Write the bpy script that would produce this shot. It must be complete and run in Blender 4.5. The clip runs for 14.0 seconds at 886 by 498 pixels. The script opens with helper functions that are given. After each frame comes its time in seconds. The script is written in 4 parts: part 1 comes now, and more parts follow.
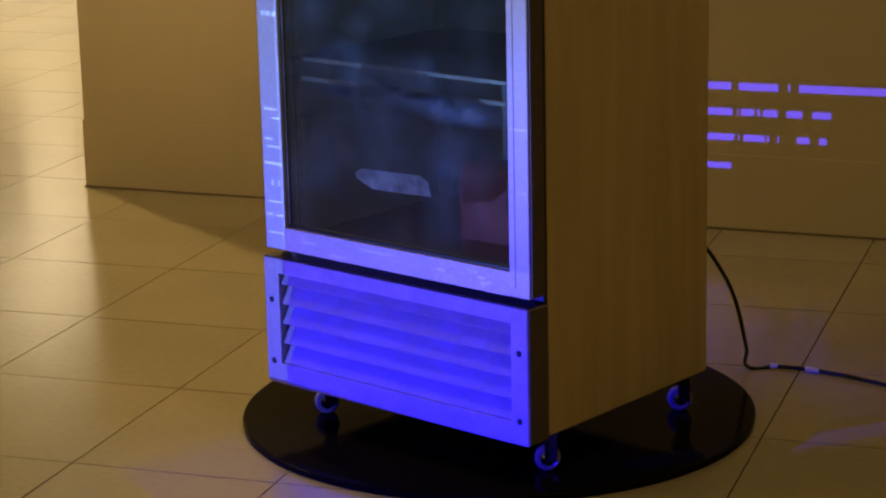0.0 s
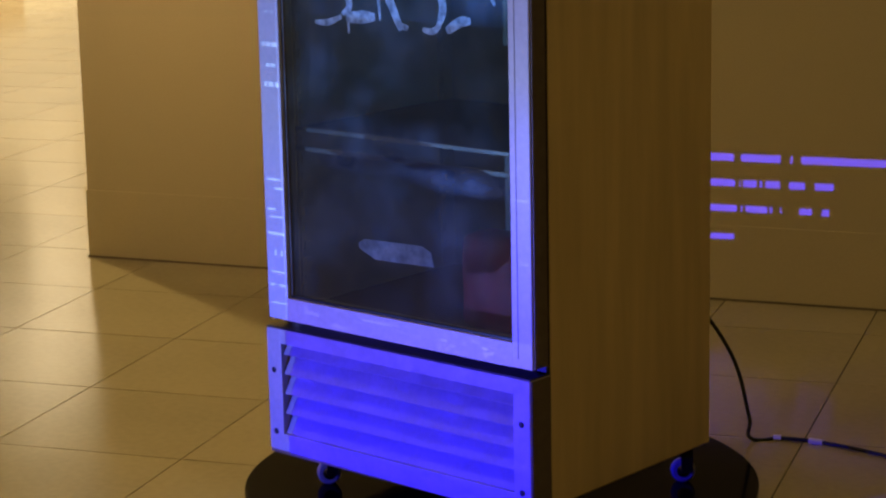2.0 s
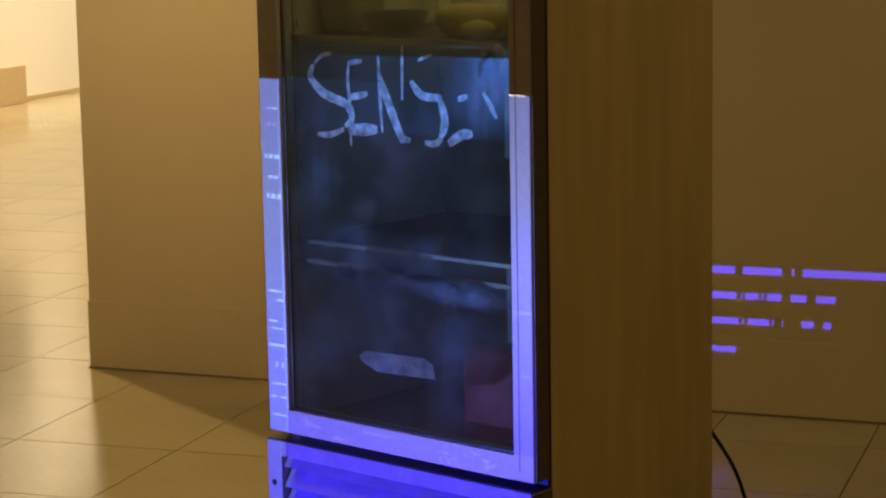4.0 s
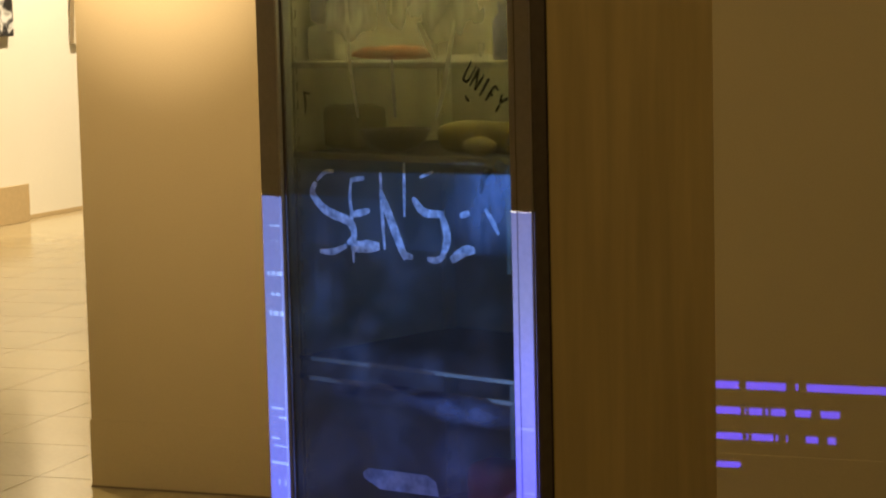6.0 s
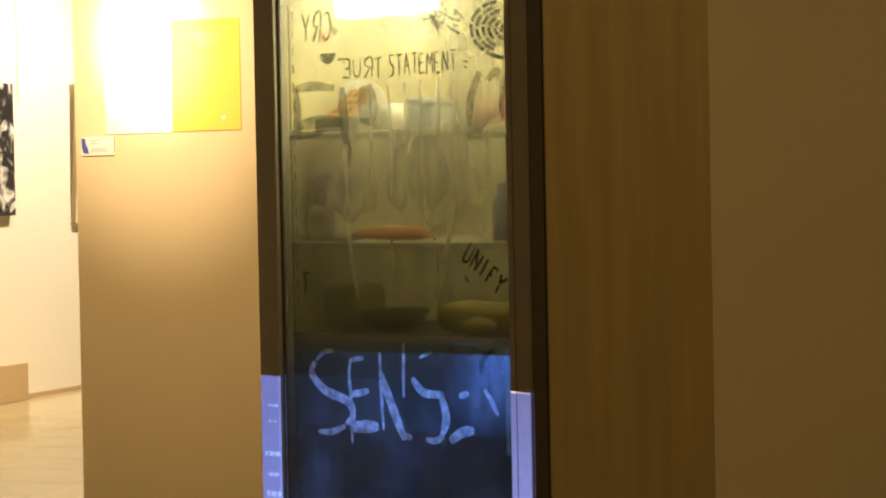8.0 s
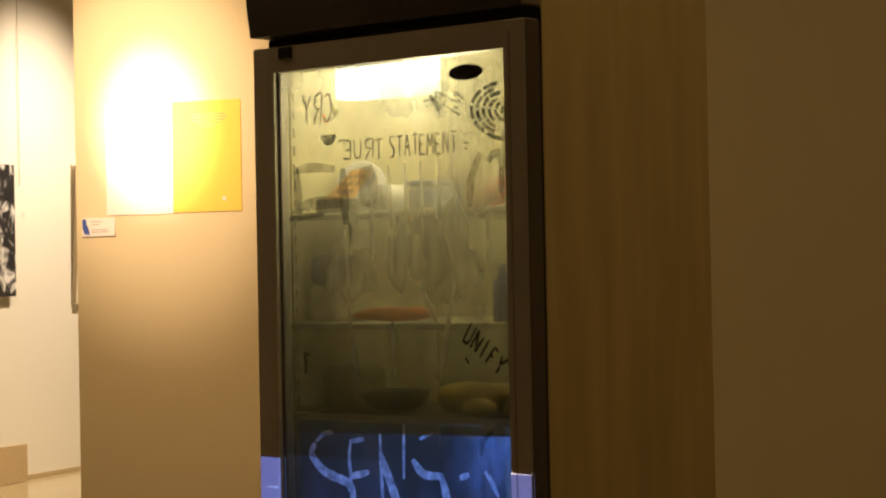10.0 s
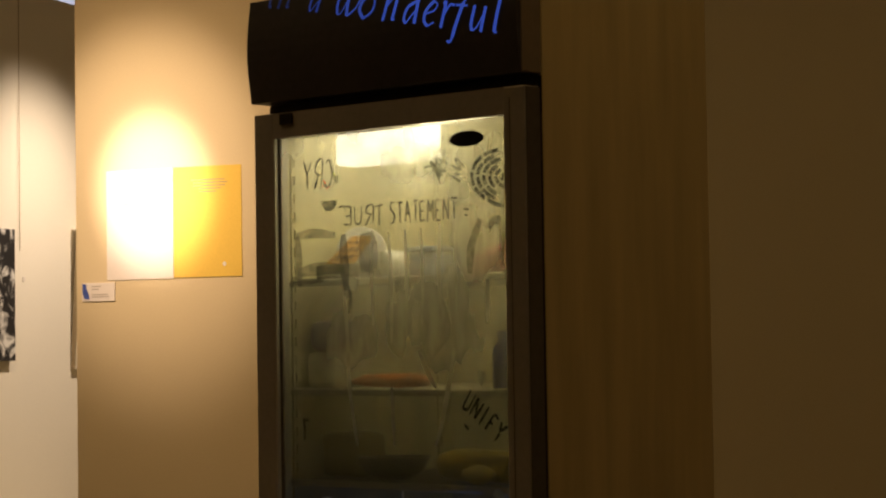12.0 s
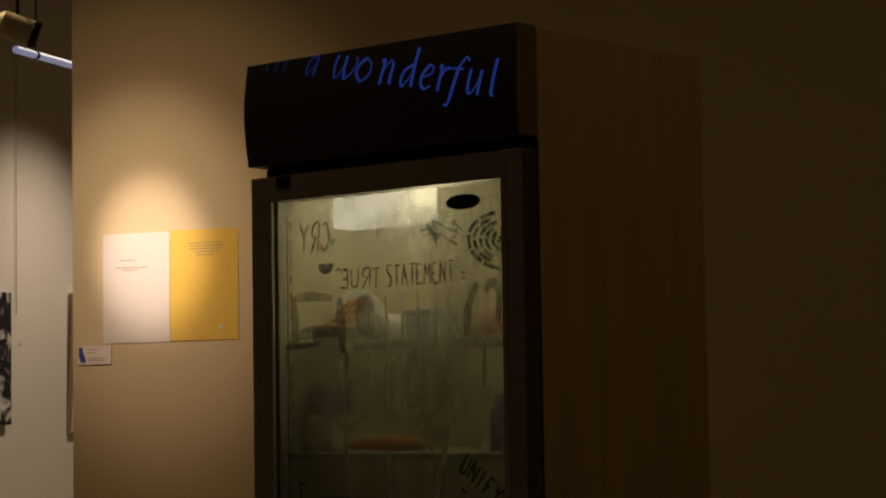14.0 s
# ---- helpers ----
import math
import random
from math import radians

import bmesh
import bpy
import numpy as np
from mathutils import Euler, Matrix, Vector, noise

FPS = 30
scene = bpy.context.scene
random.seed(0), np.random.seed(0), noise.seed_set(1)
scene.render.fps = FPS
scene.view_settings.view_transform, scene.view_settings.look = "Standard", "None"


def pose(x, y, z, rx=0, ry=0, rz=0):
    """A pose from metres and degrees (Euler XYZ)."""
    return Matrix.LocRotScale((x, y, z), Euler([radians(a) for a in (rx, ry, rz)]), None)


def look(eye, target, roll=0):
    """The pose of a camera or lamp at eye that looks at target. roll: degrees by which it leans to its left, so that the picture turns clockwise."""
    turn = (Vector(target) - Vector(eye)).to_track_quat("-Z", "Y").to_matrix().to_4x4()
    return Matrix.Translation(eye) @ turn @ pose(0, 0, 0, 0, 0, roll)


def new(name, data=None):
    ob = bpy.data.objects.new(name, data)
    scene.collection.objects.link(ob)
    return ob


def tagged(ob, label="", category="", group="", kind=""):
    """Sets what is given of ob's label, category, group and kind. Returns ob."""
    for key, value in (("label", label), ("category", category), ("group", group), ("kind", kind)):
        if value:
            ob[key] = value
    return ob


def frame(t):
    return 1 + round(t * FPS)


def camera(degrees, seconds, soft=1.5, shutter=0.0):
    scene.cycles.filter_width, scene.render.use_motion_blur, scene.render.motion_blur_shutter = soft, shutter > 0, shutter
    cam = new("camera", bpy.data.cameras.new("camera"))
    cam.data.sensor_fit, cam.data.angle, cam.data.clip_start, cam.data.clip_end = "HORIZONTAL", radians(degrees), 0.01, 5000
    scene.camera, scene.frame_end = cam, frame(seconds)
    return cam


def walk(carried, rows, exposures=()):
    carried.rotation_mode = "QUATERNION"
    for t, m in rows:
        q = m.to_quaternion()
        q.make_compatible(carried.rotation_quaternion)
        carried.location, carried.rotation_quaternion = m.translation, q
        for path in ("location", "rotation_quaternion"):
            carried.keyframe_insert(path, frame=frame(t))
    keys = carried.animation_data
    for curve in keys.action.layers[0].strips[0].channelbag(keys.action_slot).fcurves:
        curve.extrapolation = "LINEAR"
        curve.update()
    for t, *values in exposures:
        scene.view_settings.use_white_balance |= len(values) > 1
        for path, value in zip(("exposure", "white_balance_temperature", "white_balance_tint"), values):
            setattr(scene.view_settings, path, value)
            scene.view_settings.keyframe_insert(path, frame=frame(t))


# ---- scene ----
EYE = Vector((2.780, -2.710, 1.297))
# seconds, pan, tilt, roll of the head on its tripod
HEAD = [
    (0, 41.380, -14.125, -1.288),
    (0.5, 41.394, -14.039, -1.294),
    (1, 41.417, -13.900, -1.247),
    (1.5, 41.404, -13.266, -1.246),
    (2, 41.413, -12.250, -1.200),
    (2.5, 41.417, -11.483, -1.222),
    (3, 41.414, -10.513, -1.221),
    (5.5, 41.422, -7.423, -1.101),
    (6, 41.403, -6.187, -1.338),
    (6.5, 41.379, -4.951, -1.323),
    (7, 41.348, -3.798, -1.219),
    (7.5, 41.317, -2.732, -1.227),
    (8, 41.288, -1.404, -1.105),
    (8.5, 41.274, -0.621, -1.139),
    (11, 41.240, 1.625, -0.963),
    (11.5, 41.226, 2.107, -0.919),
    (12, 41.231, 2.507, -0.851),
    (12.5, 41.229, 3.307, -0.801),
    (13, 41.189, 3.811, -0.795),
    (13.5, 41.161, 4.066, -0.792),
    (14, 41.118, 4.177, -0.915),
]


def head_pose(pan, tilt, roll):
    p, t = radians(pan), radians(tilt)
    way = Vector((-math.sin(p) * math.cos(t), math.cos(p) * math.cos(t), math.sin(t)))
    return look(EYE, EYE + way, roll)


cam = camera(23.207, 14.0, soft=2.2)
walk(cam, [(t, head_pose(p, a, r)) for t, p, a, r in HEAD],
     exposures=[(0, 0.05, 6600, 8), (5.5, 0.07, 6800, 8), (8.5, 0.0, 6800, 13), (11, -0.75, 6800, 20), (12.5, -1.45, 6650, 22), (13, -2.0, 6550, 23),
                (13.5, -2.45, 6450, 22), (14, -2.55, 6450, 22)])

# ---- world and lamps ----
YAW = 19.83
ORIGIN = Vector((-0.2041, 1.7259, 0.0))
ROOM = Matrix.Translation(ORIGIN) @ pose(0, 0, 0, 0, 0, YAW)      # x along the partition, y behind it


def at(u, v, z):
    return ROOM @ Vector((u, v, z))


world = bpy.data.worlds.new("dim_room")
scene.world = world
world.use_nodes = True
world.node_tree.nodes["Background"].inputs["Color"].default_value = (1.0, 0.62, 0.25, 1)
world.node_tree.nodes["Background"].inputs["Strength"].default_value = 0.022


def lamp(name, kind, place, target, power, colour, **settings):
    data = bpy.data.lights.new(name, kind)
    data.energy, data.color = power, colour
    if kind == "SPOT":
        data.spot_size, data.spot_blend = radians(settings["cone"]), settings["blend"]
        data.shadow_soft_size = settings["size"]
    elif kind == "AREA":
        data.shape, data.size, data.size_y = "RECTANGLE", settings["size"], settings["size_y"]
    else:
        data.shadow_soft_size = settings["size"]
    ob = new(name, data)
    ob.matrix_world = look(place, target)
    return ob


WARM = (1.0, 0.74, 0.33)
lamp("paper_spotlight", "SPOT", at(-1.72, -1.65, 2.95), at(-1.56, 0, 1.60), 150, (1.0, 0.69, 0.35), cone=54, blend=1.0, size=0.03)
lamp("paper_spotlight", "SPOT", at(-1.72, -1.65, 2.95), at(-1.585, 0, 1.735), 450, (1.0, 0.76, 0.49), cone=27, blend=1.0, size=0.03)
lamp("paper_spotlight", "SPOT", at(-1.72, -1.65, 2.95), at(-1.575, 0, 1.735), 1350, (1.0, 0.80, 0.57), cone=12, blend=1.0, size=0.03)
lamp("far_wall_washer", "SPOT", at(-5.0, 7.3, 3.8), at(-6.55, 7.3, 1.2), 790, (1.0, 0.82, 0.56), cone=80, blend=1.0, size=0.08)
lamp("far_room_downlight", "SPOT", at(-4.6, 4.4, 4.1), at(-4.6, 4.6, 0), 780, (1.0, 0.77, 0.43), cone=110, blend=0.8, size=0.15)
lamp("gallery_downlight", "SPOT", at(-3.3, 1.05, 3.6), at(-2.0, 0.0, 0), 270, (1.0, 0.74, 0.31), cone=100, blend=0.6, size=0.06)
lamp("hall_downlight", "SPOT", at(-1.6, -2.3, 4.1), at(-1.3, -1.0, 0.6), 90, WARM, cone=112, blend=1.0, size=0.45)
lamp("hall_downlight", "SPOT", at(1.6, -2.6, 4.1), at(1.2, -1.0, 0.6), 67, WARM, cone=112, blend=1.0, size=0.15)
lamp("cabinet_light", "POINT", Vector((0.39, 0.045, 1.640)), Vector((0.16, 0.20, 1.0)), 5.4, (1.0, 0.91, 0.56), size=0.08)

# projector that throws a blue page on the refrigerator and past it on the wall
PROJECTOR = Vector((-0.38, -2.00, 0.20))
AIM = Vector((0.22, -0.044, 0.52))
lamp("projector_beam", "SPOT", PROJECTOR, AIM, 2200, (1.0, 1.0, 1.0), cone=70, blend=0.0, size=0.00004)

# ---- materials ----


def material(name, colour, rough=0.6, metal=0.0, scale=30.0, vary=0.12, bump=0.0, coarse=2.0, stretch=(1, 1, 1), per_object=0.0,
             spec=0.5):
    m = bpy.data.materials.new(name)
    m.use_nodes = True
    n, k = m.node_tree.nodes, m.node_tree.links
    b = n["Principled BSDF"]
    b.inputs["Roughness"].default_value, b.inputs["Metallic"].default_value = rough, metal
    b.inputs["Specular IOR Level"].default_value = spec
    co = n.new("ShaderNodeTexCoord")
    mp = n.new("ShaderNodeMapping")
    mp.inputs["Scale"].default_value = stretch
    k.new(co.outputs["Object"], mp.inputs["Vector"])
    fine, large = n.new("ShaderNodeTexNoise"), n.new("ShaderNodeTexNoise")
    fine.inputs["Scale"].default_value, fine.inputs["Detail"].default_value = scale, 4
    large.inputs["Scale"].default_value, large.inputs["Detail"].default_value = coarse, 3
    k.new(mp.outputs[0], fine.inputs["Vector"])
    k.new(mp.outputs[0], large.inputs["Vector"])
    add = n.new("ShaderNodeMath")
    add.operation = "ADD"
    k.new(fine.outputs["Fac"], add.inputs[0])
    k.new(large.outputs["Fac"], add.inputs[1])
    value = add.outputs[0]
    if per_object:
        info, mul = n.new("ShaderNodeObjectInfo"), n.new("ShaderNodeMath")
        mul.operation = "MULTIPLY_ADD"
        mul.inputs[1].default_value = per_object
        k.new(info.outputs["Random"], mul.inputs[0])
        k.new(value, mul.inputs[2])
        value = mul.outputs[0]
    span = n.new("ShaderNodeMapRange")
    span.inputs["From Min"].default_value, span.inputs["From Max"].default_value = 0.6, 1.4
    span.inputs["To Min"].default_value, span.inputs["To Max"].default_value = 1 - vary, 1 + vary
    k.new(value, span.inputs["Value"])
    mix = n.new("ShaderNodeVectorMath")
    mix.operation = "SCALE"
    mix.inputs[0].default_value = colour[:3]
    k.new(span.outputs[0], mix.inputs["Scale"])
    k.new(mix.outputs[0], b.inputs["Base Color"])
    if bump:
        bp = n.new("ShaderNodeBump")
        bp.inputs["Strength"].default_value, bp.inputs["Distance"].default_value = bump, 0.002
        k.new(fine.outputs["Fac"], bp.inputs["Height"])
        k.new(bp.outputs[0], b.inputs["Normal"])
    return m


WALL = material("wall_paint", (0.64, 0.54, 0.35), 0.75, scale=220, vary=0.05, bump=0.15, coarse=1.3)
WHITE_WALL = material("white_wall_paint", (0.80, 0.77, 0.70), 0.7, scale=120, vary=0.04, bump=0.1, coarse=1.0)
TAN = material("tan_skirting", (0.50, 0.38, 0.22), 0.45, scale=40, vary=0.1)
TILE = material("polished_tile", (0.41, 0.345, 0.222), 0.16, scale=55, vary=0.10, bump=0.03, coarse=3.0, per_object=0.3)
SHADE_LINE = material("painted_shade_line", (0.20, 0.155, 0.10), 0.9, scale=60, vary=0.3)
GROUT = material("grout", (0.10, 0.075, 0.05), 0.9, scale=200, vary=0.3)
CEILING = material("ceiling_paint", (0.55, 0.5, 0.42), 0.9, scale=80, vary=0.05)
SIDE = material("side_sheet", (0.73, 0.555, 0.255), 0.45, scale=9, vary=0.17, bump=0.03, coarse=3, stretch=(3, 3, 0.3))
FRAME = material("grey_aluminium", (0.42, 0.38, 0.33), 0.42, 0.2, scale=90, vary=0.12, bump=0.05, coarse=8)
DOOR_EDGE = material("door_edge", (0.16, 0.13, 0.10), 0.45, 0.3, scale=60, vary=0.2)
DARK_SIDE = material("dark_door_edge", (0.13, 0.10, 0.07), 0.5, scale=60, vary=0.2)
END_CAP = material("brown_end_cap", (0.26, 0.19, 0.12), 0.5, scale=60, vary=0.15)
BLACK = material("black_plastic", (0.012, 0.011, 0.010), 0.35, scale=60, vary=0.3)
HEADER = material("dark_header", (0.055, 0.048, 0.050), 0.45, scale=70, vary=0.25)
DISC = material("black_lacquered_disc", (0.007, 0.006, 0.007), 0.10, scale=50, vary=0.3, bump=0.01, spec=0.02)
LINER = material("white_liner", (0.72, 0.66, 0.42), 0.5, scale=40, vary=0.08, coarse=4)
WIRE = material("shelf_wire", (0.55, 0.52, 0.42), 0.35, 0.6, scale=80, vary=0.15)
CHROME = material("chrome", (0.75, 0.75, 0.78), 0.18, 1.0, scale=80, vary=0.1)
BEAD = material("satin_aluminium", (0.62, 0.58, 0.50), 0.4, 0.5, scale=80, vary=0.15)
RUBBER = material("rubber_tyre", (0.55, 0.55, 0.58), 0.5, scale=80, vary=0.15)
PAPER = material("white_paper", (0.74, 0.70, 0.68), 0.8, scale=150, vary=0.03)
YELLOW = material("yellow_paper", (0.80, 0.55, 0.10), 0.8, scale=150, vary=0.05)
INK = material("grey_print", (0.30, 0.27, 0.24), 0.8)
BLUE_INK = material("blue_print", (0.04, 0.08, 0.35), 0.7)

def smear(name, colour, cover, patch=0.25, scale=90.0):
    """Thin patchy film on glass that lets part of the light through."""
    m = bpy.data.materials.new(name)
    m.use_nodes = True
    n, k = m.node_tree.nodes, m.node_tree.links
    n.remove(n["Principled BSDF"])
    co, tex, rng = n.new("ShaderNodeTexCoord"), n.new("ShaderNodeTexNoise"), n.new("ShaderNodeMapRange")
    tex.inputs["Scale"].default_value, tex.inputs["Detail"].default_value = scale, 4
    for key, value in (("From Min", 0.35), ("From Max", 0.65), ("To Min", max(cover - patch, 0.0)), ("To Max", min(cover + patch, 1.0))):
        rng.inputs[key].default_value = value
    k.new(co.outputs["Object"], tex.inputs["Vector"])
    k.new(tex.outputs["Fac"], rng.inputs["Value"])
    clear, dif, trn = n.new("ShaderNodeBsdfTransparent"), n.new("ShaderNodeBsdfDiffuse"), n.new("ShaderNodeBsdfTranslucent")
    dif.inputs["Color"].default_value = trn.inputs["Color"].default_value = (*colour, 1)
    both, mix = n.new("ShaderNodeMixShader"), n.new("ShaderNodeMixShader")
    both.inputs[0].default_value = 0.45
    k.new(dif.outputs[0], both.inputs[1])
    k.new(trn.outputs[0], both.inputs[2])
    k.new(rng.outputs[0], mix.inputs[0])
    k.new(clear.outputs[0], mix.inputs[1])
    k.new(both.outputs[0], mix.inputs[2])
    k.new(mix.outputs[0], n["Material Output"].inputs["Surface"])
    return m


def soft_film(name, colour, cover, scale=1.5):
    """Thin film on glass, densest in the middle of a patch of half-width one and fading to its rim."""
    m = smear(name, colour, cover, 0.0, scale)
    n, k = m.node_tree.nodes, m.node_tree.links
    tex, rng = n["Noise Texture"], n["Map Range"]
    co, info, shift, ball = n["Texture Coordinate"], n.new("ShaderNodeObjectInfo"), n.new("ShaderNodeVectorMath"), n.new("ShaderNodeTexGradient")
    ball.gradient_type = "SPHERICAL"
    k.new(co.outputs["Object"], ball.inputs["Vector"])
    far = n.new("ShaderNodeMath")
    far.operation = "MULTIPLY"
    far.inputs[1].default_value = 60.0
    k.new(info.outputs["Random"], far.inputs[0])
    shift.operation = "MULTIPLY_ADD"
    shift.inputs[1].default_value = (2.4, 1.0, 0.8)
    k.new(co.outputs["Object"], shift.inputs[0])
    k.new(far.outputs[0], shift.inputs[2])
    k.new(shift.outputs[0], tex.inputs["Vector"])
    tex.inputs["Distortion"].default_value, tex.inputs["Detail"].default_value = 0.0, 2
    rng.inputs["To Min"].default_value, rng.inputs["To Max"].default_value = 0.6 * cover, 1.4 * cover
    edge, mul = n.new("ShaderNodeMapRange"), n.new("ShaderNodeMath")
    edge.interpolation_type = "SMOOTHSTEP"
    edge.inputs["From Max"].default_value = 0.75
    k.new(ball.outputs["Fac"], edge.inputs["Value"])
    mul.operation = "MULTIPLY"
    k.new(edge.outputs[0], mul.inputs[0])
    k.new(rng.outputs[0], mul.inputs[1])
    k.new(mul.outputs[0], n["Mix Shader.001"].inputs[0])
    return m


BREATH = soft_film("breath_haze", (0.66, 0.67, 0.61), 0.42)
# film whose colour holds part of the projector's blue on the pane
BEAM_HAZE = soft_film("beam_tinted_film", (0.42, 0.50, 0.62), 0.42)
THIN_HAZE = soft_film("thin_film", (0.45, 0.50, 0.58), 0.11)
DARK_HAZE = soft_film("dark_grime", (0.10, 0.10, 0.08), 0.22)
STROKE = smear("smeared_chalk", (0.85, 0.92, 0.95), 0.66, 0.32, 60)
MARKER = smear("dark_marker", (0.035, 0.035, 0.028), 0.74, 0.24, 110)
HAZE = smear("dried_drip", (0.72, 0.72, 0.64), 0.48, 0.08, 30)
# for wiped strokes this grey paints the dark cabinet behind; scribbles share it
GREY_STROKE = smear("dark_grey_film", (0.12, 0.12, 0.08), 0.52, 0.2, 60)
LABEL = smear("pale_label", (0.60, 0.66, 0.70), 0.62, 0.18, 45)
RED_INK = smear("red_crayon", (0.55, 0.10, 0.04), 0.5, 0.3, 120)
GREEN_INK = smear("green_crayon", (0.25, 0.30, 0.05), 0.4, 0.3, 120)
ORANGE = material("orange_card", (0.95, 0.52, 0.06), 0.6, scale=60, vary=0.15)
CARROT = material("orange_rind", (0.75, 0.22, 0.03), 0.5, scale=60, vary=0.2, bump=0.2)
CHINA = material("glazed_china", (0.80, 0.80, 0.78), 0.2, scale=40, vary=0.04)
BLUE_BOX = material("grey_blue_plastic", (0.20, 0.26, 0.36), 0.4, scale=40, vary=0.15)
BLUE_BOTTLE = material("blue_plastic", (0.03, 0.05, 0.40), 0.3, scale=40, vary=0.15)
RED = material("red_plastic_film", (0.55, 0.06, 0.06), 0.45, scale=25, vary=0.3, bump=0.3)
PINK = material("pink_plastic", (0.75, 0.14, 0.12), 0.45, scale=40, vary=0.15)
LEMON = material("yellow_rind", (0.55, 0.42, 0.04), 0.5, scale=80, vary=0.15, bump=0.2)
PURPLE = material("violet_wrap", (0.12, 0.10, 0.30), 0.5, scale=40, vary=0.2)
PALE = material("pale_wrap", (0.70, 0.66, 0.50), 0.6, scale=40, vary=0.15)
BOWL = material("dark_glaze", (0.03, 0.022, 0.015), 0.3, scale=40, vary=0.3)
OLIVE = material("olive_wrap", (0.26, 0.22, 0.07), 0.5, scale=40, vary=0.3, bump=0.2)
MUSTARD = material("yellow_bag_film", (0.40, 0.29, 0.02), 0.4, scale=30, vary=0.3, bump=0.3)
GREY_BOX = material("grey_card_box", (0.22, 0.21, 0.17), 0.6, scale=40, vary=0.2)
CANVAS_EDGE = material("canvas_edge", (0.34, 0.27, 0.17), 0.8, scale=120, vary=0.15)
CANVAS = material("cream_canvas", (0.75, 0.68, 0.54), 0.8, scale=160, vary=0.06, bump=0.2)


def painting_material():
    m = bpy.data.materials.new("black_white_painting")
    m.use_nodes = True
    n, k = m.node_tree.nodes, m.node_tree.links
    co, tex, ramp = n.new("ShaderNodeTexCoord"), n.new("ShaderNodeTexNoise"), n.new("ShaderNodeValToRGB")
    tex.inputs["Scale"].default_value, tex.inputs["Detail"].default_value, tex.inputs["Distortion"].default_value = 7.0, 8, 1.6
    ramp.color_ramp.elements[0].position, ramp.color_ramp.elements[0].color = 0.50, (0.015, 0.015, 0.018, 1)
    ramp.color_ramp.elements[1].position, ramp.color_ramp.elements[1].color = 0.66, (0.72, 0.72, 0.72, 1)
    k.new(co.outputs["Object"], tex.inputs["Vector"])
    k.new(tex.outputs["Fac"], ramp.inputs["Fac"])
    k.new(ramp.outputs["Color"], n["Principled BSDF"].inputs["Base Color"])
    n["Principled BSDF"].inputs["Roughness"].default_value = 0.5
    return m


PAINTING = painting_material()


def emitter(name, colour, strength):
    m = bpy.data.materials.new(name)
    m.use_nodes = True
    b = m.node_tree.nodes["Principled BSDF"]
    b.inputs["Base Color"].default_value = (*colour, 1)
    b.inputs["Emission Color"].default_value = (*colour, 1)
    b.inputs["Emission Strength"].default_value = strength
    return m


TUBE = emitter("lit_diffuser", (1.0, 0.95, 0.76), 5.5)
# the projector's words on the header as self-glowing shapes, fainter to the left
BEAM_BLUE = [emitter("projected_blue_glow", (0.05, 0.13, 0.75), g) for g in (0.08, 0.35, 0.7, 1.0)]
DAY_TUBE = emitter("fluorescent_tube", (0.62, 0.74, 1.0), 1.35)


